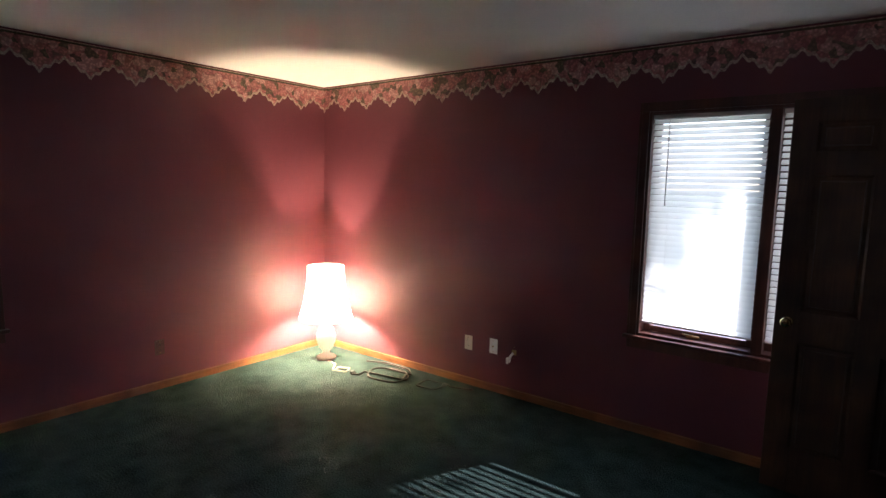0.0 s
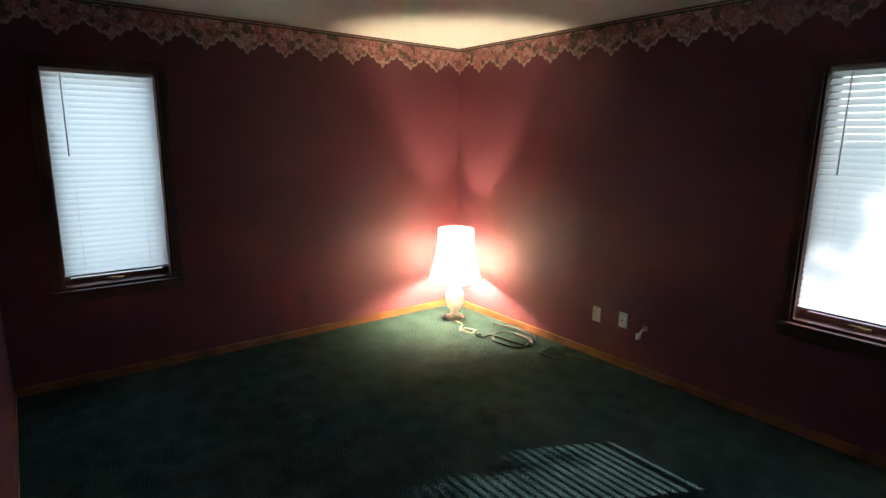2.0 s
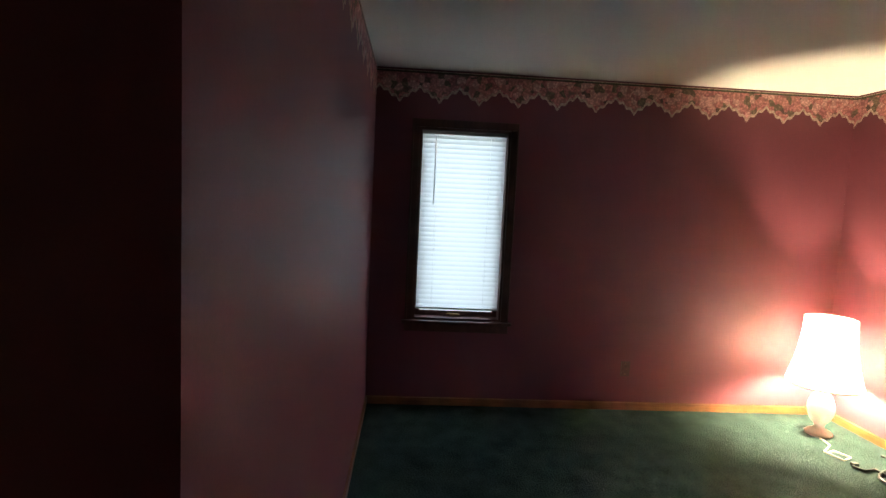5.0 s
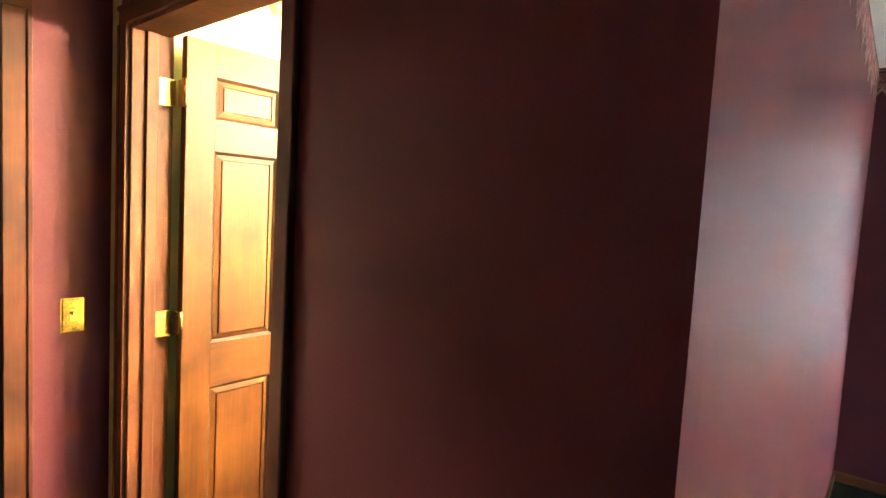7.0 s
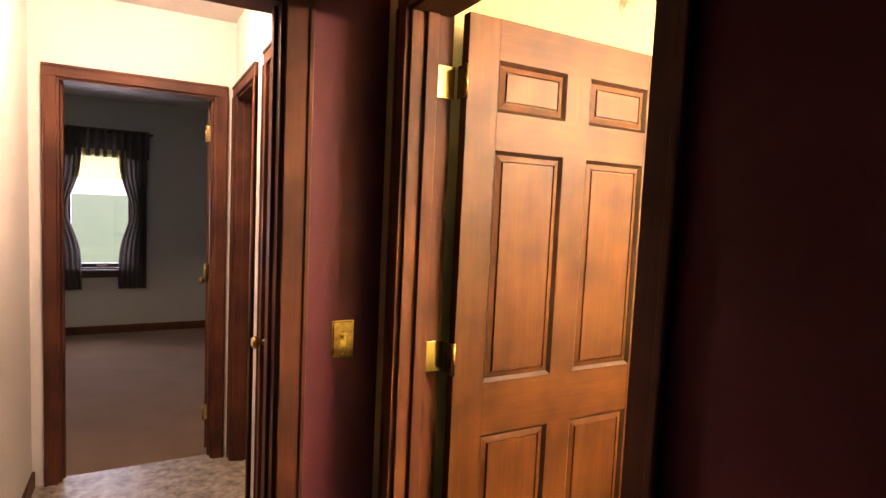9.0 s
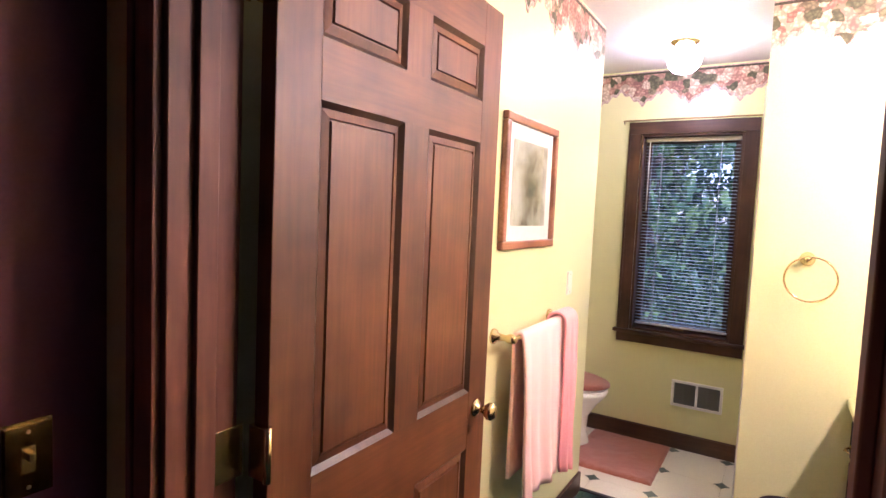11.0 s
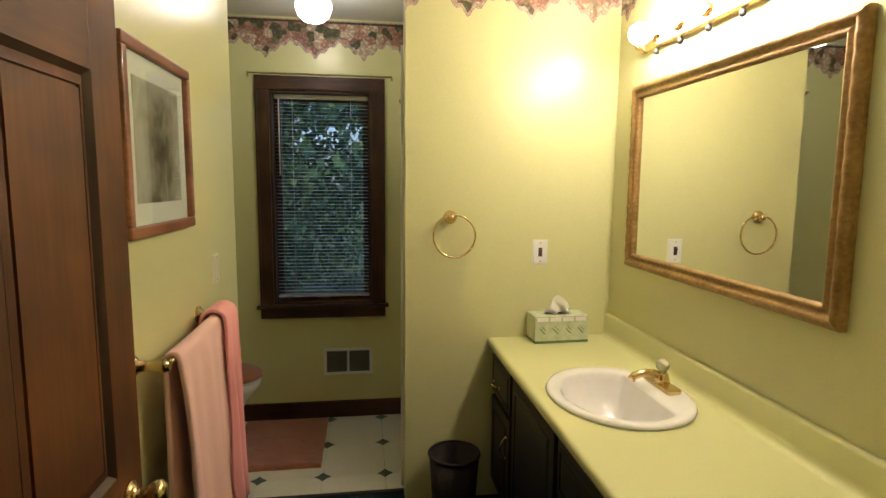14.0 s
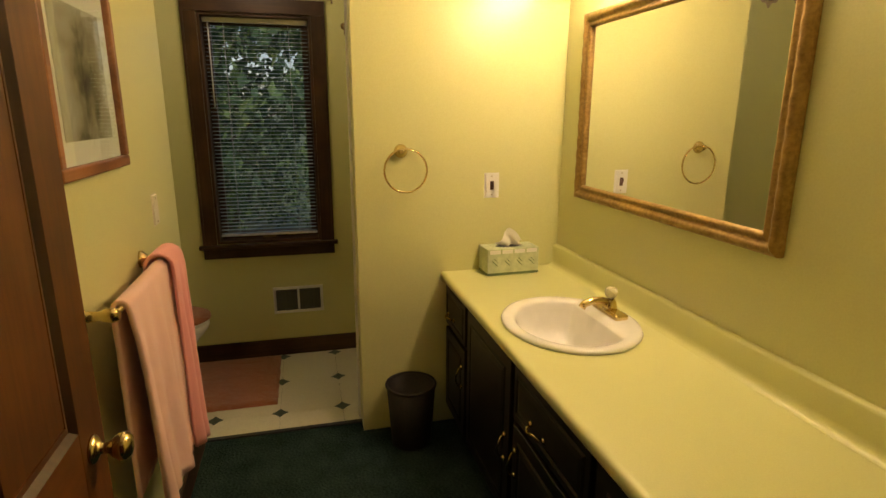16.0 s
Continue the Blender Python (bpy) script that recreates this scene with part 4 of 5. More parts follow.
FX, FYY = -1.475, -0.685
fau = thing("faucet", "polished brass faucet with a clear crystal knob", "faucet", at=(FX, FYY, CT + 0.014))
part("base_plate", boxed(FX - 0.085, FX + 0.085, FYY - 0.026, FYY + 0.026, CT + 0.009, CT + 0.030, bevel=0.007), BRASS, fau)
part("body", lathe([(0.028, 0.026), (0.024, 0.040), (0.020, 0.058), (0.014, 0.066)], (FX, FYY, CT), 20), BRASS, fau)
part("spout", tube([(FX, FYY, CT + 0.045), (FX, FYY - 0.03, CT + 0.062), (FX, FYY - 0.07, CT + 0.064), (FX, FYY - 0.105, CT + 0.054), (FX, FYY - 0.115, CT + 0.040)], 0.0135, 12), BRASS, fau)
CRYSTAL = bpy.data.materials.new("clear_acrylic")
tt, pb = nodes_of(CRYSTAL)
pb.inputs["Base Color"].default_value = (0.92, 0.90, 0.85, 1)
pb.inputs["Transmission Weight"].default_value, pb.inputs["Roughness"].default_value = 0.75, 0.08
part("crystal_knob", lathe([(0.010, 0.066), (0.020, 0.076), (0.024, 0.090), (0.021, 0.104), (0.010, 0.110)], (FX, FYY, CT), 10), CRYSTAL, fau, "clear faceted knob")
settle(fau)

# tissue box
PALEGREEN = surface("pale_green_card", (0.42, 0.48, 0.30), (0.62, 0.66, 0.46), 0.6, 22, 60, 0.02)
DKGREEN = surface("green_leaf_print", (0.09, 0.14, 0.06), (0.14, 0.2, 0.09), 0.6, 9, 40, 0.0)
TISSUE = thin_cloth("tissue_paper", (0.88, 0.86, 0.82), 0.3)
tb = tagged(new("tissue_box"), "pale green patterned tissue box on the counter", "tissue box")
tb.matrix_world = pose(-2.118, -0.838, CT + 0.0005, 0, 0, 92) @ Matrix.Diagonal((1.03, 1, 1.26, 1))
part("carton", boxed(-0.122, 0.122, -0.058, 0.058, 0, 0.098, bevel=0.002), PALEGREEN, tb)
for i in range(4):
    x = -0.087 + i * 0.058
    part("leaf_print", joined(tube([(x - 0.012, -0.0583, 0.055), (x + 0.012, -0.0583, 0.035)], 0.0018, 5), tube([(x - 0.004, -0.0583, 0.062), (x + 0.014, -0.0583, 0.047)], 0.0012, 5)), DKGREEN, tb)
    part("pale_band", boxed(x - 0.025, x + 0.025, -0.0588, -0.0578, 0.080, 0.094), TISSUE, tb)
part("foot_band", boxed(-0.1222, 0.1222, -0.0585, 0.0585, 0.001, 0.010), DKGREEN, tb)
part("slot", lathe([(0.065, 0.0983), (0.064, 0.0988)], (0, 0, 0), 28, squash=0.42), BLACK, tb)
bm = bmesh.new()
rng = random.Random(8)
grid = []
for i in range(15):
    u = i / 14 * 2 - 1
    row = []
    for k in range(9):
        v = k / 8
        y = 0.018 * math.sin(5 * u + 2.4 * v) + rng.uniform(-0.003, 0.003)
        z = 0.096 + v * (0.050 + 0.018 * math.cos(3.5 * u) - 0.012 * abs(u)) + rng.uniform(-0.002, 0.002)
        row.append(bm.verts.new((u * (0.045 + 0.022 * v) + 0.008 * math.sin(7 * v), y, z)))
    grid.append(row)
for a, b in zip(grid, grid[1:]):
    for k in range(8):
        bm.faces.new((a[k], b[k], b[k + 1], a[k + 1])).smooth = True
part("tissue", bm, TISSUE, tb, "crumpled white tissue")

# mirror
GILT = surface("worn_gilt_wood", (0.20, 0.115, 0.030), (0.42, 0.265, 0.080), 0.42, 9, 70, 0.35, metal=0.30, gap=0.003)
MX0, MX1, MZ0, MZ1 = -1.992, -0.885, 1.140, 1.897
mir = thing("wall_mirror", "large mirror in a worn gilt frame over the vanity", "mirror", at=((MX0 + MX1) / 2, YV, MZ0))
SILVER = bpy.data.materials.new("mirror_silver")
tt, pb = nodes_of(SILVER)
pb.inputs["Base Color"].default_value = (0.88, 0.89, 0.87, 1)
pb.inputs["Metallic"].default_value, pb.inputs["Roughness"].default_value = 1.0, 0.015
part("glass", boxed(MX0 + 0.05, MX1 - 0.05, YV - 0.012, YV - 0.006, MZ0 + 0.05, MZ1 - 0.05), SILVER, mir, "silvered mirror glass")
prof = [(0, 0.001), (0, 0.022), (0.006, 0.029), (0.016, 0.034), (0.026, 0.030), (0.032, 0.022), (0.040, 0.022), (0.046, 0.027), (0.054, 0.024), (0.058, 0.014), (0.058, 0.004)]
corners = [(MX0, MZ0, 1, 1), (MX1, MZ0, -1, 1), (MX1, MZ1, -1, -1), (MX0, MZ1, 1, -1)]
for i in range(4):
    a, b = corners[i], corners[(i + 1) % 4]
    bm = bmesh.new()
    rows = []
    m = 40
    for k in range(m + 1):
        f = k / m
        row = []
        for o, d in prof:
            ax, az = a[0] + a[2] * o, a[1] + a[3] * o
            bx, bz = b[0] + b[2] * o, b[1] + b[3] * o
            carve = 0.0018 * math.sin(k * 1.9) * (1 if 0.004 < o < 0.03 else 0)
            row.append(bm.verts.new((ax + (bx - ax) * f, YV - d - carve, az + (bz - az) * f)))
        rows.append(row)
    for r0, r1 in zip(rows, rows[1:]):
        for q in range(len(prof) - 1):
            bm.faces.new((r0[q], r1[q], r1[q + 1], r0[q + 1])).smooth = True
    bmesh.ops.recalc_face_normals(bm, faces=bm.faces[:])
    part("frame_side", bm, GILT, mir)
settle(mir)

# light bar over the mirror
bar = thing("vanity_light_bar", "brass bathroom light bar with lit round bulbs", "wall lamp", at=(-1.41, YV, 2.01))
part("back_plate", boxed(-1.90, -0.91, YV - 0.032, YV, 2.015, 2.115, bevel=0.008), BRASS, bar, "polished brass back plate")
VBULB = glowing("vanity_bulb_glow", (1.0, 0.77, 0.45), 130)
for i in range(6):
    x = -1.82 + 0.165 * i
    part("socket", lathe([(0.030, YV - 0.032), (0.026, YV - 0.045), (0.018, YV - 0.050)], (x, 0, 2.065), 16, "y"), BRASS, bar)
    part("bulb", lathe([(0.016, -0.050), (0.028, -0.058), (0.039, -0.075), (0.042, -0.092), (0.038, -0.110), (0.026, -0.126), (0.006, -0.133)], (x, YV, 2.065), 20, "y"), VBULB, bar, "lit round bulb")
    part("finial", lathe([(0.004, 1.990), (0.010, 1.996), (0.010, 2.006), (0.005, 2.016)], (x, YV - 0.020, 0), 10), BLACK, bar)
for x, s in ((-1.90, -1), (-0.91, 1)):
    pts = [(x + s * (0.004 + 0.045 * math.sin(a)), YV - 0.020 - 0.055 * (1 - math.cos(a)) / 2, 2.065 - 0.045 * math.cos(a)) for a in [math.pi * i / 10 for i in range(11)]]
    part("end_scroll", tube(pts, 0.010, 10), BRASS, bar, "curled brass end")
settle(bar)

# towel ring on the partition
ring = thing("towel_ring", "empty brass towel ring on the yellow partition", "towel ring", at=(XP, -1.330, 1.337))
part("rosette", lathe([(0.030, XP + 0.0), (0.029, XP + 0.008), (0.018, XP + 0.016), (0.011, XP + 0.030), (0.014, XP + 0.044), (0.006, XP + 0.050)], (0, -1.330, 1.337), 20, "x"), BRASS, ring)
part("ring", tube([(XP + 0.036, -1.315 + 0.094 * math.cos(a), 1.254 + 0.094 * math.sin(a)) for a in [2 * math.pi * i / 48 for i in range(48)]], 0.0045, 8, True), BRASS, ring)
settle(ring)

# picture on the towel wall
PX0, PX1, PZ0, PZ1 = -1.610, -1.115, 1.345, 1.828
pic = thing("framed_picture", "framed landscape print in a wood frame with a pale mat", "picture", at=((PX0 + PX1) / 2, YT, PZ0))
FRAME = wood("reddish_picture_frame", (0.22, 0.085, 0.035), (0.34, 0.15, 0.065), 0.4, "x")
MAT = surface("pale_picture_mat", (0.62, 0.64, 0.56), (0.70, 0.72, 0.63), 0.8, 4, 80, 0.0)
PRINT = bpy.data.materials.new("misty_landscape_print")
tt, pb = nodes_of(PRINT)
co, nz, rm = tt.nodes.new("ShaderNodeTexCoord"), tt.nodes.new("ShaderNodeTexNoise"), tt.nodes.new("ShaderNodeValToRGB")
nz.inputs["Scale"].default_value, nz.inputs["Detail"].default_value, nz.inputs["Distortion"].default_value = 3.6, 9, 0.3
for k, (p, c) in enumerate(((0.30, (0.035, 0.036, 0.022)), (0.48, (0.12, 0.11, 0.055)), (0.62, (0.27, 0.26, 0.17)), (0.86, (0.42, 0.42, 0.33)))):
    e = rm.color_ramp.elements[k] if k < 2 else rm.color_ramp.elements.new(p)
    e.position, e.color = p, (*c, 1)
tt.links.new(co.outputs["Generated"], nz.inputs["Vector"])
# a dark grove low in the middle, mist above and around it
off, dist, mr, ad = tt.nodes.new("ShaderNodeMapping"), tt.nodes.new("ShaderNodeVectorMath"), tt.nodes.new("ShaderNodeMapRange"), tt.nodes.new("ShaderNodeMath")
dist.operation = "LENGTH"
off.inputs["Location"].default_value, off.inputs["Scale"].default_value = (-0.44 * 2.1, 0, -0.36 * 1.5), (2.1, 0, 1.5)
mr.inputs["From Min"].default_value, mr.inputs["From Max"].default_value = 0.05, 0.95
mr.inputs["To Min"].default_value, mr.inputs["To Max"].default_value = -0.15, 0.30
tt.links.new(co.outputs["Generated"], off.inputs["Vector"])
tt.links.new(off.outputs["Vector"], dist.inputs[0])
tt.links.new(dist.outputs["Value"], mr.inputs["Value"])
tt.links.new(nz.outputs["Fac"], ad.inputs[0])
tt.links.new(mr.outputs["Result"], ad.inputs[1])
tt.links.new(ad.outputs[0], rm.inputs["Fac"])
tt.links.new(rm.outputs["Color"], pb.inputs["Base Color"])
pb.inputs["Roughness"].default_value = 0.6
for s in ((PX0, PX1, PZ0, PZ0 + 0.030), (PX0, PX1, PZ1 - 0.030, PZ1), (PX0, PX0 + 0.030, PZ0 + 0.030, PZ1 - 0.030), (PX1 - 0.030, PX1, PZ0 + 0.030, PZ1 - 0.030)):
    part("frame_side", boxed(s[0], s[1], YT, YT + 0.024, s[2], s[3], bevel=0.005), FRAME, pic)
part("mat_board", boxed(PX0 + 0.03, PX1 - 0.03, YT + 0.002, YT + 0.008, PZ0 + 0.03, PZ1 - 0.03), MAT, pic)
part("print", boxed(PX0 + 0.085, PX1 - 0.085, YT + 0.007, YT + 0.0095, PZ0 + 0.085, PZ1 - 0.085), PRINT, pic, "misty grey-brown landscape print")
pane = part("glass", sheet("x", PX0 + 0.03, PX1 - 0.03, PZ0 + 0.03, PZ1 - 0.03, YT + 0.014, 1), GLASS, pic)
pane.visible_shadow = False
settle(pic)

# towel bar and towels
BX0, BX1, BY, BZ = -1.665, -1.125, YT + 0.080, 1.040
tbar = thing("towel_bar", "brass towel bar on the yellow wall", "towel bar", at=((BX0 + BX1) / 2, YT, BZ))
for x in (BX0, BX1):
    part("post", lathe([(0.028, YT), (0.027, YT + 0.008), (0.014, YT + 0.018), (0.011, YT + 0.050), (0.016, YT + 0.062), (0.018, YT + 0.078), (0.012, YT + 0.090)], (x, 0, BZ), 18, "y"), BRASS, tbar)
part("rod", tube([(BX0, BY, BZ), (BX1, BY, BZ)], 0.0075, 12), BRASS, tbar)
settle(tbar)


def towel(name, x0, x1, low, back_low, gap, colour, label, seed, fold):
    rng = random.Random(seed)
    m = thin_cloth("terry_" + name + str(seed), colour, 0.06, 0.95)
    t, pbs = m.node_tree, m.node_tree.nodes["Principled BSDF"]
    nz2, bp = t.nodes.new("ShaderNodeTexNoise"), t.nodes.new("ShaderNodeBump")
    nz2.inputs["Scale"].default_value = 420
    bp.inputs["Strength"].default_value, bp.inputs["Distance"].default_value = 0.35, 0.0015
    t.links.new(nz2.outputs["Fac"], bp.inputs["Height"])
    t.links.new(bp.outputs["Normal"], pbs.inputs["Normal"])
    pbs.inputs["Sheen Weight"].default_value = 0.15
    path = []
    r = 0.0085 + gap
    for k in range(24):
        path.append((BY + r, low + (BZ - low) * k / 24, 1 - k / 24))
    for k in range(9):
        a = math.pi * k / 8
        path.append((BY + r * math.cos(a), BZ + r * math.sin(a), 0))
    for k in range(1, 20):
        path.append((BY - r, BZ - (BZ - back_low) * k / 19, 0))
    bm = bmesh.new()
    ph = [rng.uniform(0, 6) for _ in range(4)]
    cols = []
    nu = 48
    for i in range(nu + 1):
        u = i / nu
        col = []
        for y, z, hang in path:
            w = hang ** 0.7
            dy = fold * w * (0.55 * math.sin(13 * u + ph[0]) + 0.45 * math.sin(27 * u + ph[1] + 1.5 * hang)) + 0.9 * fold * w
            x = x0 + (x1 - x0) * (u * (1 - 0.05 * w) + 0.025 * w) + 0.006 * math.sin(9 * hang + ph[2]) * w
            dz = 0.008 * math.sin(7 * u + ph[3]) * w
            col.append(bm.verts.new((x, y + dy + 0.0008 * rng.uniform(-1, 1), z - dz)))
        cols.append(col)
    for a, b in zip(cols, cols[1:]):
        for k in range(len(path) - 1):
            bm.faces.new((a[k], b[k], b[k + 1], a[k + 1])).smooth = True
    bmesh.ops.recalc_face_normals(bm, faces=bm.faces[:])
    ob = tagged(new(name, mesh_of(name, bm, m)), label, "towel", "towels on the bar")
    sol = ob.modifiers.new("thick", "SOLIDIFY")
    sol.thickness, sol.offset = 0.011, 0.0
    return ob


towel("bath_towel", -1.600, -1.165, 0.43, 0.52, 0.008, (0.93, 0.60, 0.53), "pale pink terry towel hanging on the brass bar", 4, 0.026)
towel("hand_towel", -1.690, -1.545, 0.41, 0.55, 0.030, (0.90, 0.40, 0.39), "deeper pink towel folded over the first", 9, 0.018)

# vinyl floor with inlaid diamonds
vin = structure_thing("floor_bath_vinyl", "cream vinyl floor with dark green diamonds", "floor")
X1V = -2.277
GRX, GRY = [-2.438 - 0.345 * i for i in range(3)], [-1.615 - 0.314 * j for j in range(-3, 5)]
xs = sorted([XL] + [g for g in GRX] + [X1V])
ys = sorted([-3.08] + [g for g in GRY if -3.08 < g < YV] + [YV])
for x0, x1 in zip(xs, xs[1:]):
    for y0, y1 in zip(ys, ys[1:]):
        part("tile", boxed(x0 + 0.0006, x1 - 0.0006, y0 + 0.0006, y1 - 0.0006, 0.0002, 0.0045), VINYL, vin)
dia = bmesh.new()
h = [(0.042, 0), (0.018, 0.018), (0, 0.042), (-0.018, 0.018), (-0.042, 0), (-0.018, -0.018), (0, -0.042), (0.018, -0.018)]
tops = [dia.verts.new((x, y, 0.0056)) for x, y in h]
lows = [dia.verts.new((x, y, 0.004)) for x, y in h]
dia.faces.new(tops)
for i in range(8):
    dia.faces.new((tops[i], lows[i], lows[(i + 1) % 8], tops[(i + 1) % 8]))
bmesh.ops.recalc_face_normals(dia, faces=dia.faces[:])
dme = mesh_of("diamond", dia, GREENTILE)
for x in GRX:
    for y in GRY:
        if -3.05 < y < YV - 0.05:
            d = new("diamond", dme)
            d.location, d.parent = (x, y, 0), vin
structure("threshold_strip", boxed(X1V - 0.004, X1V + 0.022, YT, PE, 0.0, 0.009, bevel=0.003), (BLACK,), "dark strip between carpet and vinyl", "trim")

# bath mat
RUST = surface("rust_pink_shag", (0.27, 0.080, 0.034), (0.43, 0.145, 0.070), 1.0, 9, 190, 1.0, sheen=0.4, spec=0.1, gap=0.01)
bm = bmesh.new()
rng = random.Random(2)
nx, ny = 66, 52
gx0, gx1, gy0, gy1 = -3.145, -2.53, -2.44, -1.945
g = []
for i in range(nx + 1):
    row = []
    for j in range(ny + 1):
        u, v = i / nx, j / ny
        edge = min(u, 1 - u, v, 1 - v)
        z = 0.0058 + min(1, edge * 22) ** 0.6 * (0.016 + rng.uniform(-0.004, 0.005))
        row.append(bm.verts.new((gx0 + (gx1 - gx0) * u + rng.uniform(-0.003, 0.003), gy0 + (gy1 - gy0) * v + rng.uniform(-0.003, 0.003), z)))
    g.append(row)
for a, b in zip(g, g[1:]):
    for j in range(ny):
        bm.faces.new((a[j], b[j], b[j + 1], a[j + 1])).smooth = True
tagged(new("bath_mat", mesh_of("bath_mat", bm, RUST)), "rust pink shaggy bath mat on the vinyl floor", "bath mat")

# toilet
TX = -2.85
toi = thing("toilet", "white toilet with a fuzzy rust pink lid cover", "toilet", at=(TX, -2.62, 0.0045))


def egg(profile, cx, cy, fr, bk, steps=40):
    bm = bmesh.new()
    rings = []
    for r, h in profile:
        rings.append([bm.verts.new((cx + r * math.cos(a), cy + r * math.sin(a) * (fr if math.sin(a) > 0 else bk), h)) for a in [2 * math.pi * i / steps for i in range(steps)]])
    for a, b in zip(rings, rings[1:]):
        for i in range(steps):
            bm.faces.new((a[i], a[(i + 1) % steps], b[(i + 1) % steps], b[i])).smooth = True
    bm.faces.new(rings[0])
    bm.faces.new(rings[-1])
    bmesh.ops.recalc_face_normals(bm, faces=bm.faces[:])
    return bm


part("bowl", egg([(0.11, 0.0045), (0.115, 0.03), (0.10, 0.10), (0.105, 0.20), (0.145, 0.29), (0.178, 0.345), (0.185, 0.375), (0.178, 0.385)], TX, -2.56, 1.45, 1.2), CERAMIC, toi)
part("seat", egg([(0.176, 0.385), (0.182, 0.392), (0.178, 0.402)], TX, -2.56, 1.45, 1.2), WHITEPLASTIC, toi)
part("lid_cover", egg([(0.182, 0.402), (0.192, 0.408), (0.190, 0.424), (0.165, 0.438), (0.10, 0.444)], TX, -2.56, 1.45, 1.15), RUST, toi, "fuzzy rust pink lid cover")
part("tank", boxed(TX - 0.22, TX + 0.22, -3.07, -2.88, 0.36, 0.72, bevel=0.02), CERAMIC, toi)
part("tank_lid", boxed(TX - 0.23, TX + 0.23, -3.075, -2.87, 0.72, 0.75, bevel=0.01), CERAMIC, toi)
settle(toi)

# waste bin
binn = thing("waste_bin", "dark brown round waste bin on the carpet", "waste bin", at=(-2.045, -1.322, 0))
BINM = surface("dark_brown_wicker", (0.006, 0.004, 0.003), (0.016, 0.010, 0.006), 0.7, 30, 90, 0.6, gap=0.003)
part("body", lathe([(0.088, 0.001), (0.092, 0.006), (0.112, 0.292), (0.106, 0.292), (0.088, 0.012), (0.01, 0.010)], (-2.045, -1.322, 0), 36), BINM, binn)
part("rim", tube([(-2.045 + 0.111 * math.cos(a), -1.322 + 0.111 * math.sin(a), 0.294) for a in [2 * math.pi * i / 48 for i in range(48)]], 0.007, 8, True), BINM, binn)
settle(binn)

# wall vent under the window
av = tagged(new("wall_vent"), "white framed double return vent under the window", "air vent")
av.matrix_world = Matrix.Translation((XL, -1.819, 0.366))
DARKGREY = surface("grey_vent_louvre", (0.10, 0.10, 0.085), (0.16, 0.16, 0.13), 0.5, 8, 60, 0.05)
part("frame", joined(*[boxed(0, 0.010, a, b, c, d, bevel=0.002) for a, b, c, d in ((-0.15, 0.15, -0.085, -0.068), (-0.15, 0.15, 0.068, 0.085), (-0.15, -0.133, -0.068, 0.068), (0.133, 0.15, -0.068, 0.068), (-0.007, 0.007, -0.068, 0.068))]), WHITEPLASTIC, av)
part("backing", boxed(0.001, 0.002, -0.133, 0.133, -0.068, 0.068), BLACK, av)
for s in (-0.070, 0.070):
    for i in range(11):
        lv = part("louvre", boxed(-0.001, 0.001, -0.062, 0.062, -0.008, 0.008), DARKGREY, av)
        lv.matrix_local = pose(0.006, s, -0.060 + 0.012 * i, 0, 35, 0)

# globe lamp on the bathroom ceiling
GX, GY = -2.63, -1.948
gl = thing("ceiling_globe_lamp", "lit white glass globe on the bathroom ceiling", "ceiling lamp", at=(GX, GY, ZC))
part("canopy", lathe([(0.075, ZC), (0.075, ZC - 0.012), (0.055, ZC - 0.022), (0.048, ZC - 0.035)], (GX, GY, 0), 28), BRASS, gl, "brass canopy")
GLOBE = glowing("globe_glow", (1.0, 0.83, 0.58), 26)
part("globe", lathe([(0.046, -0.034), (0.070, -0.050), (0.086, -0.080), (0.088, -0.105), (0.076, -0.140), (0.050, -0.165), (0.010, -0.178)], (GX, GY, ZC), 32), GLOBE, gl, "glowing white glass globe")
settle(gl)

# thin curtain rod over the bathroom window, hook and shower trim by the partition
rod = thing("curtain_rod", "thin brass curtain rod over the bathroom window", "curtain rod", at=(XL, -1.92, 2.115))
part("rod", tube([(XL + 0.002, -2.375, 2.100), (XL + 0.035, -2.375, 2.112), (XL + 0.035, -1.540, 2.112), (XL + 0.002, -1.540, 2.100)], 0.005, 8), OLDBRASS, rod)
settle(rod)
hook = thing("robe_hook", "small brass robe hook beside the shower", "hook", at=(XL, -1.44, 1.95))
part("plate", lathe([(0.02, XL), (0.018, XL + 0.006), (0.008, XL + 0.010)], (0, -1.477, 1.98), 14, "x"), OLDBRASS, hook)
part("prong", tube([(XL + 0.008, -1.477, 1.98), (XL + 0.035, -1.477, 1.96), (XL + 0.045, -1.477, 1.93), (XL + 0.06, -1.477, 1.945)], 0.005, 8), OLDBRASS, hook)
settle(hook)
wall("wall_shower", (XL, XP - 0.12, PE + 0.10, PE + 0.19), [], "x", (YELLOW, YELLOW), "pale wall closing the shower beside the window")
structure("shower_trim", boxed(XP - 0.136, XP - 0.120, PE - 0.012, PE + 0.03, 0.005, 2.1, bevel=0.002), (WHITEPLASTIC,), "pale plastic shower door trim by the partition", "trim")

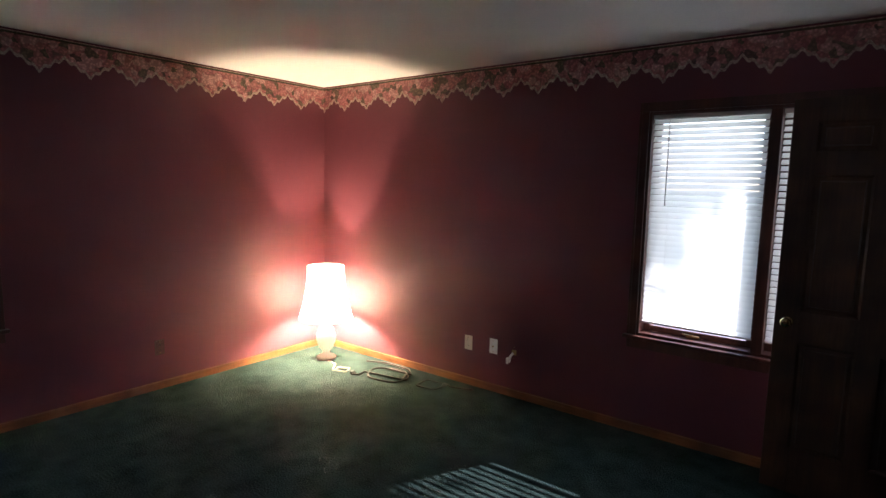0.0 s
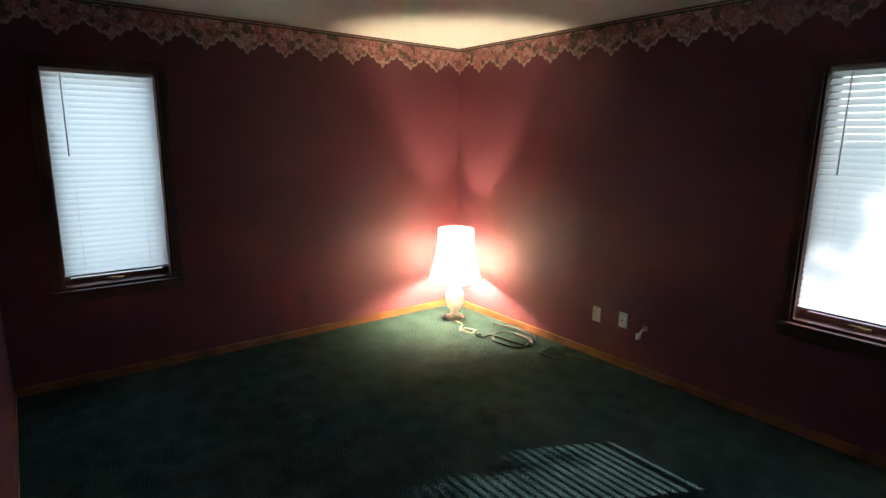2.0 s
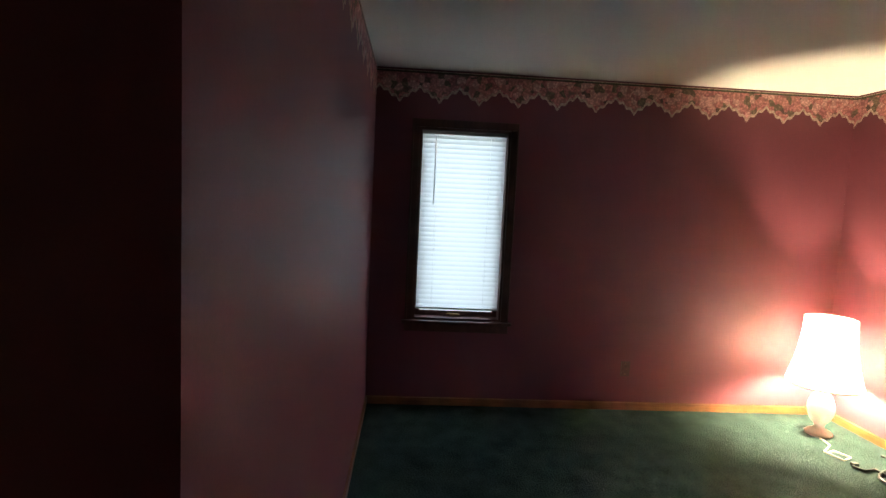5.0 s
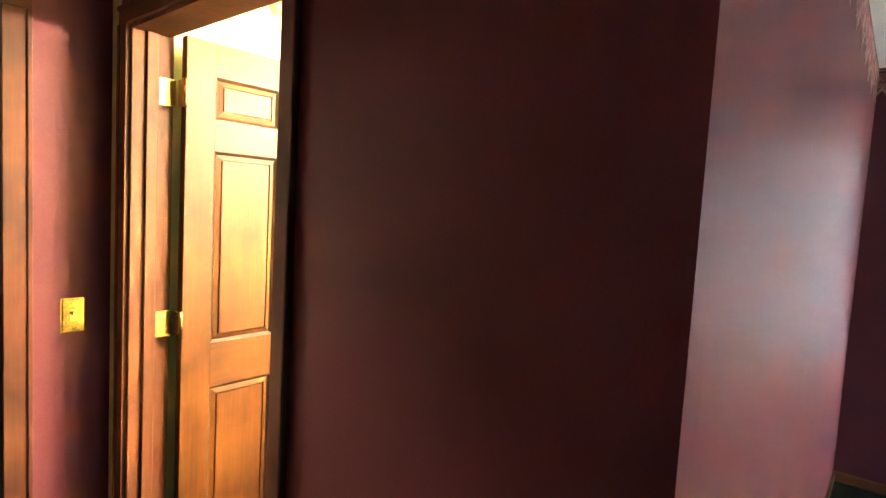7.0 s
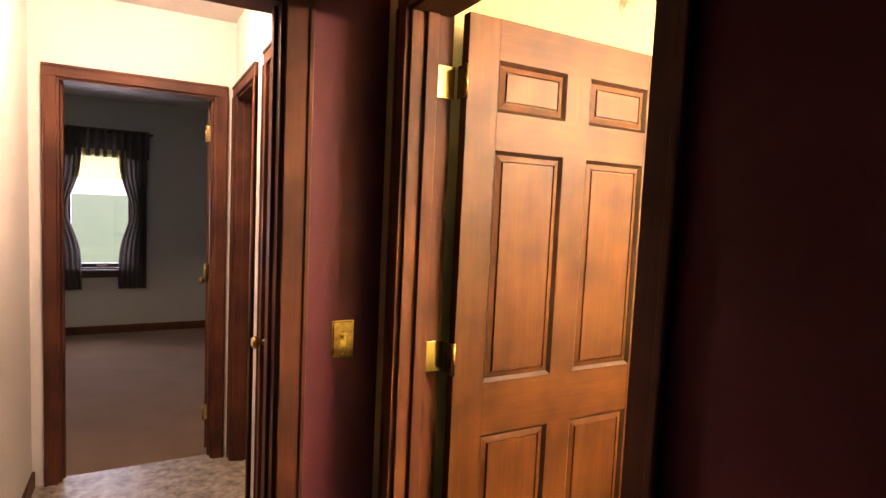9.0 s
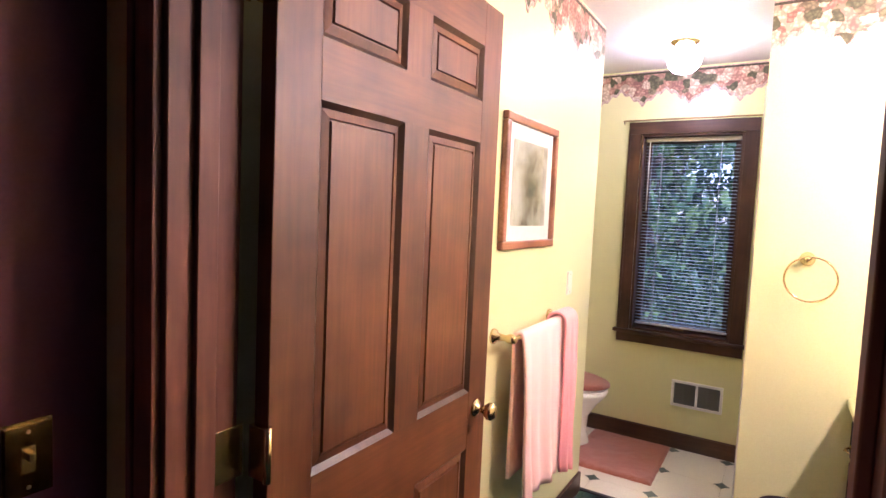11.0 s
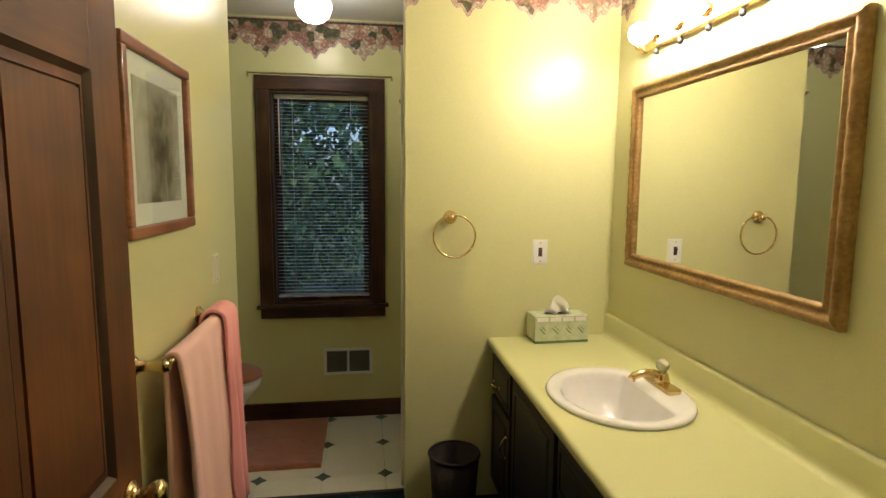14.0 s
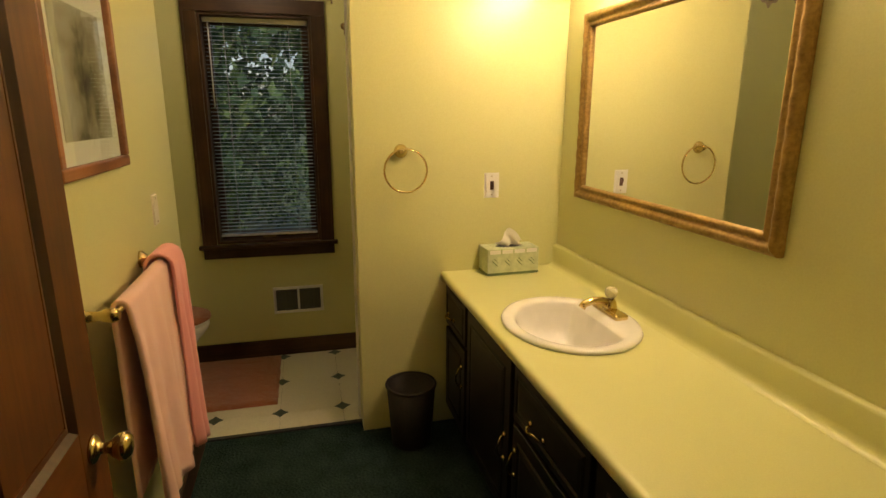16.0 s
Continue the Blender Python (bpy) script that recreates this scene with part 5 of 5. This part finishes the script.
# hall ceiling lamp and far room curtains
hl = thing("hall_ceiling_lamp", "lit frosted glass dome on the hall ceiling", "ceiling lamp", at=(0.80, -3.15, ZC))
part("canopy", lathe([(0.14, ZC), (0.14, ZC - 0.012), (0.12, ZC - 0.02)], (0.80, -3.15, 0), 28), BRASS, hl)
part("dome", lathe([(0.125, -0.018), (0.135, -0.04), (0.115, -0.075), (0.07, -0.10), (0.01, -0.112)], (0.80, -3.15, ZC), 28), glowing("hall_dome_glow", (1.0, 0.76, 0.46), 27), hl, "glowing frosted dome")
settle(hl)
CURT = thin_cloth("dark_floral_curtain", (0.10, 0.085, 0.075), 0.15)
SHEER = thin_cloth("yellow_green_valance", (0.50, 0.46, 0.22), 0.5)


def drape(name, path, z0, z1, waves, depth, material, label, gather=0.0, gather_z=1.3):
    """A pleated curtain between x path[0] and path[1], drawn aside at gather_z."""
    bm = bmesh.new()
    cols = []
    for i in range(61):
        u = i / 60
        col = []
        for k in range(25):
            v = k / 24
            z = z1 + (z0 - z1) * v
            pull = gather * math.exp(-((z - gather_z) / 0.28) ** 2)
            x = path[0] + (path[1] - path[0]) * (u * (1 - pull) + (pull if path[2] else 0))
            col.append(bm.verts.new((x, FY + 0.06 + depth * math.sin(2 * math.pi * waves * u) * (0.6 + 0.4 * v), z)))
        cols.append(col)
    for a, b in zip(cols, cols[1:]):
        for k in range(24):
            bm.faces.new((a[k], b[k], b[k + 1], a[k + 1])).smooth = True
    return tagged(new(name, mesh_of(name, bm, material)), label, "curtain", "curtains of the far window")


drape("curtain", (0.76, 1.02, False), 0.48, 2.08, 6, 0.025, CURT, "dark floral curtain panel tied aside", 0.42)
drape("curtain", (1.34, 1.62, True), 0.48, 2.08, 6, 0.025, CURT, "dark floral curtain panel tied aside", 0.42)
drape("curtain_valance", (0.74, 1.64, False), 1.84, 2.13, 12, 0.035, CURT, "dark gathered curtain valance")
drape("sheer_curtain", (0.95, 1.42, False), 1.62, 1.92, 9, 0.012, SHEER, "yellow-green sheer under the valance")
tagged(new("curtain_pole", mesh_of("curtain_pole", tube([(0.70, FY + 0.06, 2.10), (1.68, FY + 0.06, 2.10)], 0.012, 8), DARKWOOD)), "dark curtain pole over the far window", "curtain rod")


# ---- trees outside the bathroom window ----
LEAF = thin_cloth("green_leaf", (0.05, 0.115, 0.06), 0.45, 0.85)
leaf_tree = LEAF.node_tree
leaf_pick, leaf_ramp = leaf_tree.nodes.new("ShaderNodeNewGeometry"), leaf_tree.nodes.new("ShaderNodeValToRGB")
for k, (p, c) in enumerate(((0.0, (0.022, 0.055, 0.026)), (0.6, (0.055, 0.12, 0.045)), (1.0, (0.13, 0.21, 0.055)))):
    e = leaf_ramp.color_ramp.elements[k] if k < 2 else leaf_ramp.color_ramp.elements.new(p)
    e.position, e.color = p, (*c, 1)
leaf_tree.links.new(leaf_pick.outputs["Random Per Island"], leaf_ramp.inputs["Fac"])
for n in leaf_tree.nodes:
    if n.bl_idname == "ShaderNodeBsdfPrincipled":
        leaf_tree.links.new(leaf_ramp.outputs["Color"], n.inputs["Base Color"])
    if n.bl_idname == "ShaderNodeBsdfTranslucent":
        leaf_tree.links.new(leaf_ramp.outputs["Color"], n.inputs["Color"])
BARK = surface("dark_bark", (0.03, 0.022, 0.016), (0.075, 0.058, 0.042), 0.95, 4, 40, 0.8, (6, 6, 1), gap=0.02)


def tree(seed, height, spread, leaves, bare=0.12, size=(0.04, 0.10), puff=0.24):
    rng = random.Random(seed)
    t = new("tree")
    trunk_pts = [(rng.uniform(-0.08, 0.08) * k, rng.uniform(-0.08, 0.08) * k, height * k / 6) for k in range(7)]
    bm = bmesh.new()

    def limb(pts, r0, r1):
        rings = []
        for i, p in enumerate(pts):
            r = r0 + (r1 - r0) * i / (len(pts) - 1)
            rings.append([bm.verts.new((p[0] + r * math.cos(2 * math.pi * k / 8), p[1] + r * math.sin(2 * math.pi * k / 8), p[2])) for k in range(8)])
        for a, b in zip(rings, rings[1:]):
            for k in range(8):
                bm.faces.new((a[k], a[(k + 1) % 8], b[(k + 1) % 8], b[k])).smooth = True
    limb(trunk_pts, 0.16, 0.03)
    tips = []
    for i in range(22):
        z = height * rng.uniform(bare, 0.95)
        a, ln = rng.uniform(0, 6.28), spread * rng.uniform(0.5, 1.0) * (1.1 - 0.5 * z / height)
        base = (0, 0, z)
        tip = (ln * math.cos(a), ln * math.sin(a), z + rng.uniform(-0.1, 0.5) * ln)
        mid = ((base[0] + tip[0]) / 2, (base[1] + tip[1]) / 2, (base[2] + tip[2]) / 2 + 0.15)
        limb([base, mid, tip], 0.04, 0.008)
        tips += [mid, tip]
    part("trunk", bm, BARK, t)
    verts, faces = [], []
    for i in range(leaves):
        c = Vector(tips[rng.randrange(len(tips))]) + Vector((rng.gauss(0, puff), rng.gauss(0, puff), rng.gauss(0, puff * 0.65)))
        q = Euler((rng.uniform(0, 6.28), rng.uniform(0, 6.28), rng.uniform(0, 6.28))).to_matrix()
        s = rng.uniform(*size)
        k = len(verts)
        for x, y in ((-1, 0), (-0.2, -0.55), (1, 0), (-0.2, 0.55)):
            verts.append(c + q @ Vector((x * s, y * s, 0.15 * s * abs(x))))
        faces.append((k, k + 1, k + 2, k + 3))
    me = bpy.data.meshes.new("crown")
    me.from_pydata(verts, [], faces)
    me.materials.append(LEAF)
    cr = new("crown", me)
    cr.parent = t
    return tagged(t, "leafy green tree outside the bathroom window", "tree", "trees behind the house")


oak = tree(5, 7.0, 2.3, 3300, 0.12, (0.05, 0.125), 0.22)
oak.matrix_world = pose(-8.0, -3.2, -0.6)
rng = random.Random(12)
shrub = tagged(tree(31, 3.4, 1.5, 3600, 0.06, (0.035, 0.08), 0.30), "bushy green shrub outside the bathroom window", "shrub", "shrubs behind the house")
shrub.matrix_world = pose(-8.4, -1.4, -0.6)
for x, y, a in ((-9.2, -2.9, 70), (-7.9, -4.2, 160), (-10.4, -0.6, 250)):
    copy_thing(shrub, pose(x, y, -0.6, 0, 0, a))
for i in range(6):
    x, y = (-8.6 - 2.3 * (i % 5) + rng.uniform(-0.6, 0.6), -8.6 + 2.9 * (i // 5) + 1.3 * (i % 2) + rng.uniform(-0.7, 0.7))
    copy_thing(oak, pose(x, y, -0.6, 0, 0, rng.uniform(0, 360)))

# unseen tree, added where its crown keeps the sun off the upper blinds
shade_tree = tagged(tree(21, 13.0, 3.4, 11000, 0.665, (0.10, 0.20), 0.55), "tall unseen tree added to shade the double window")
shade_tree.matrix_world = pose(4.6, 11.2, -0.6)
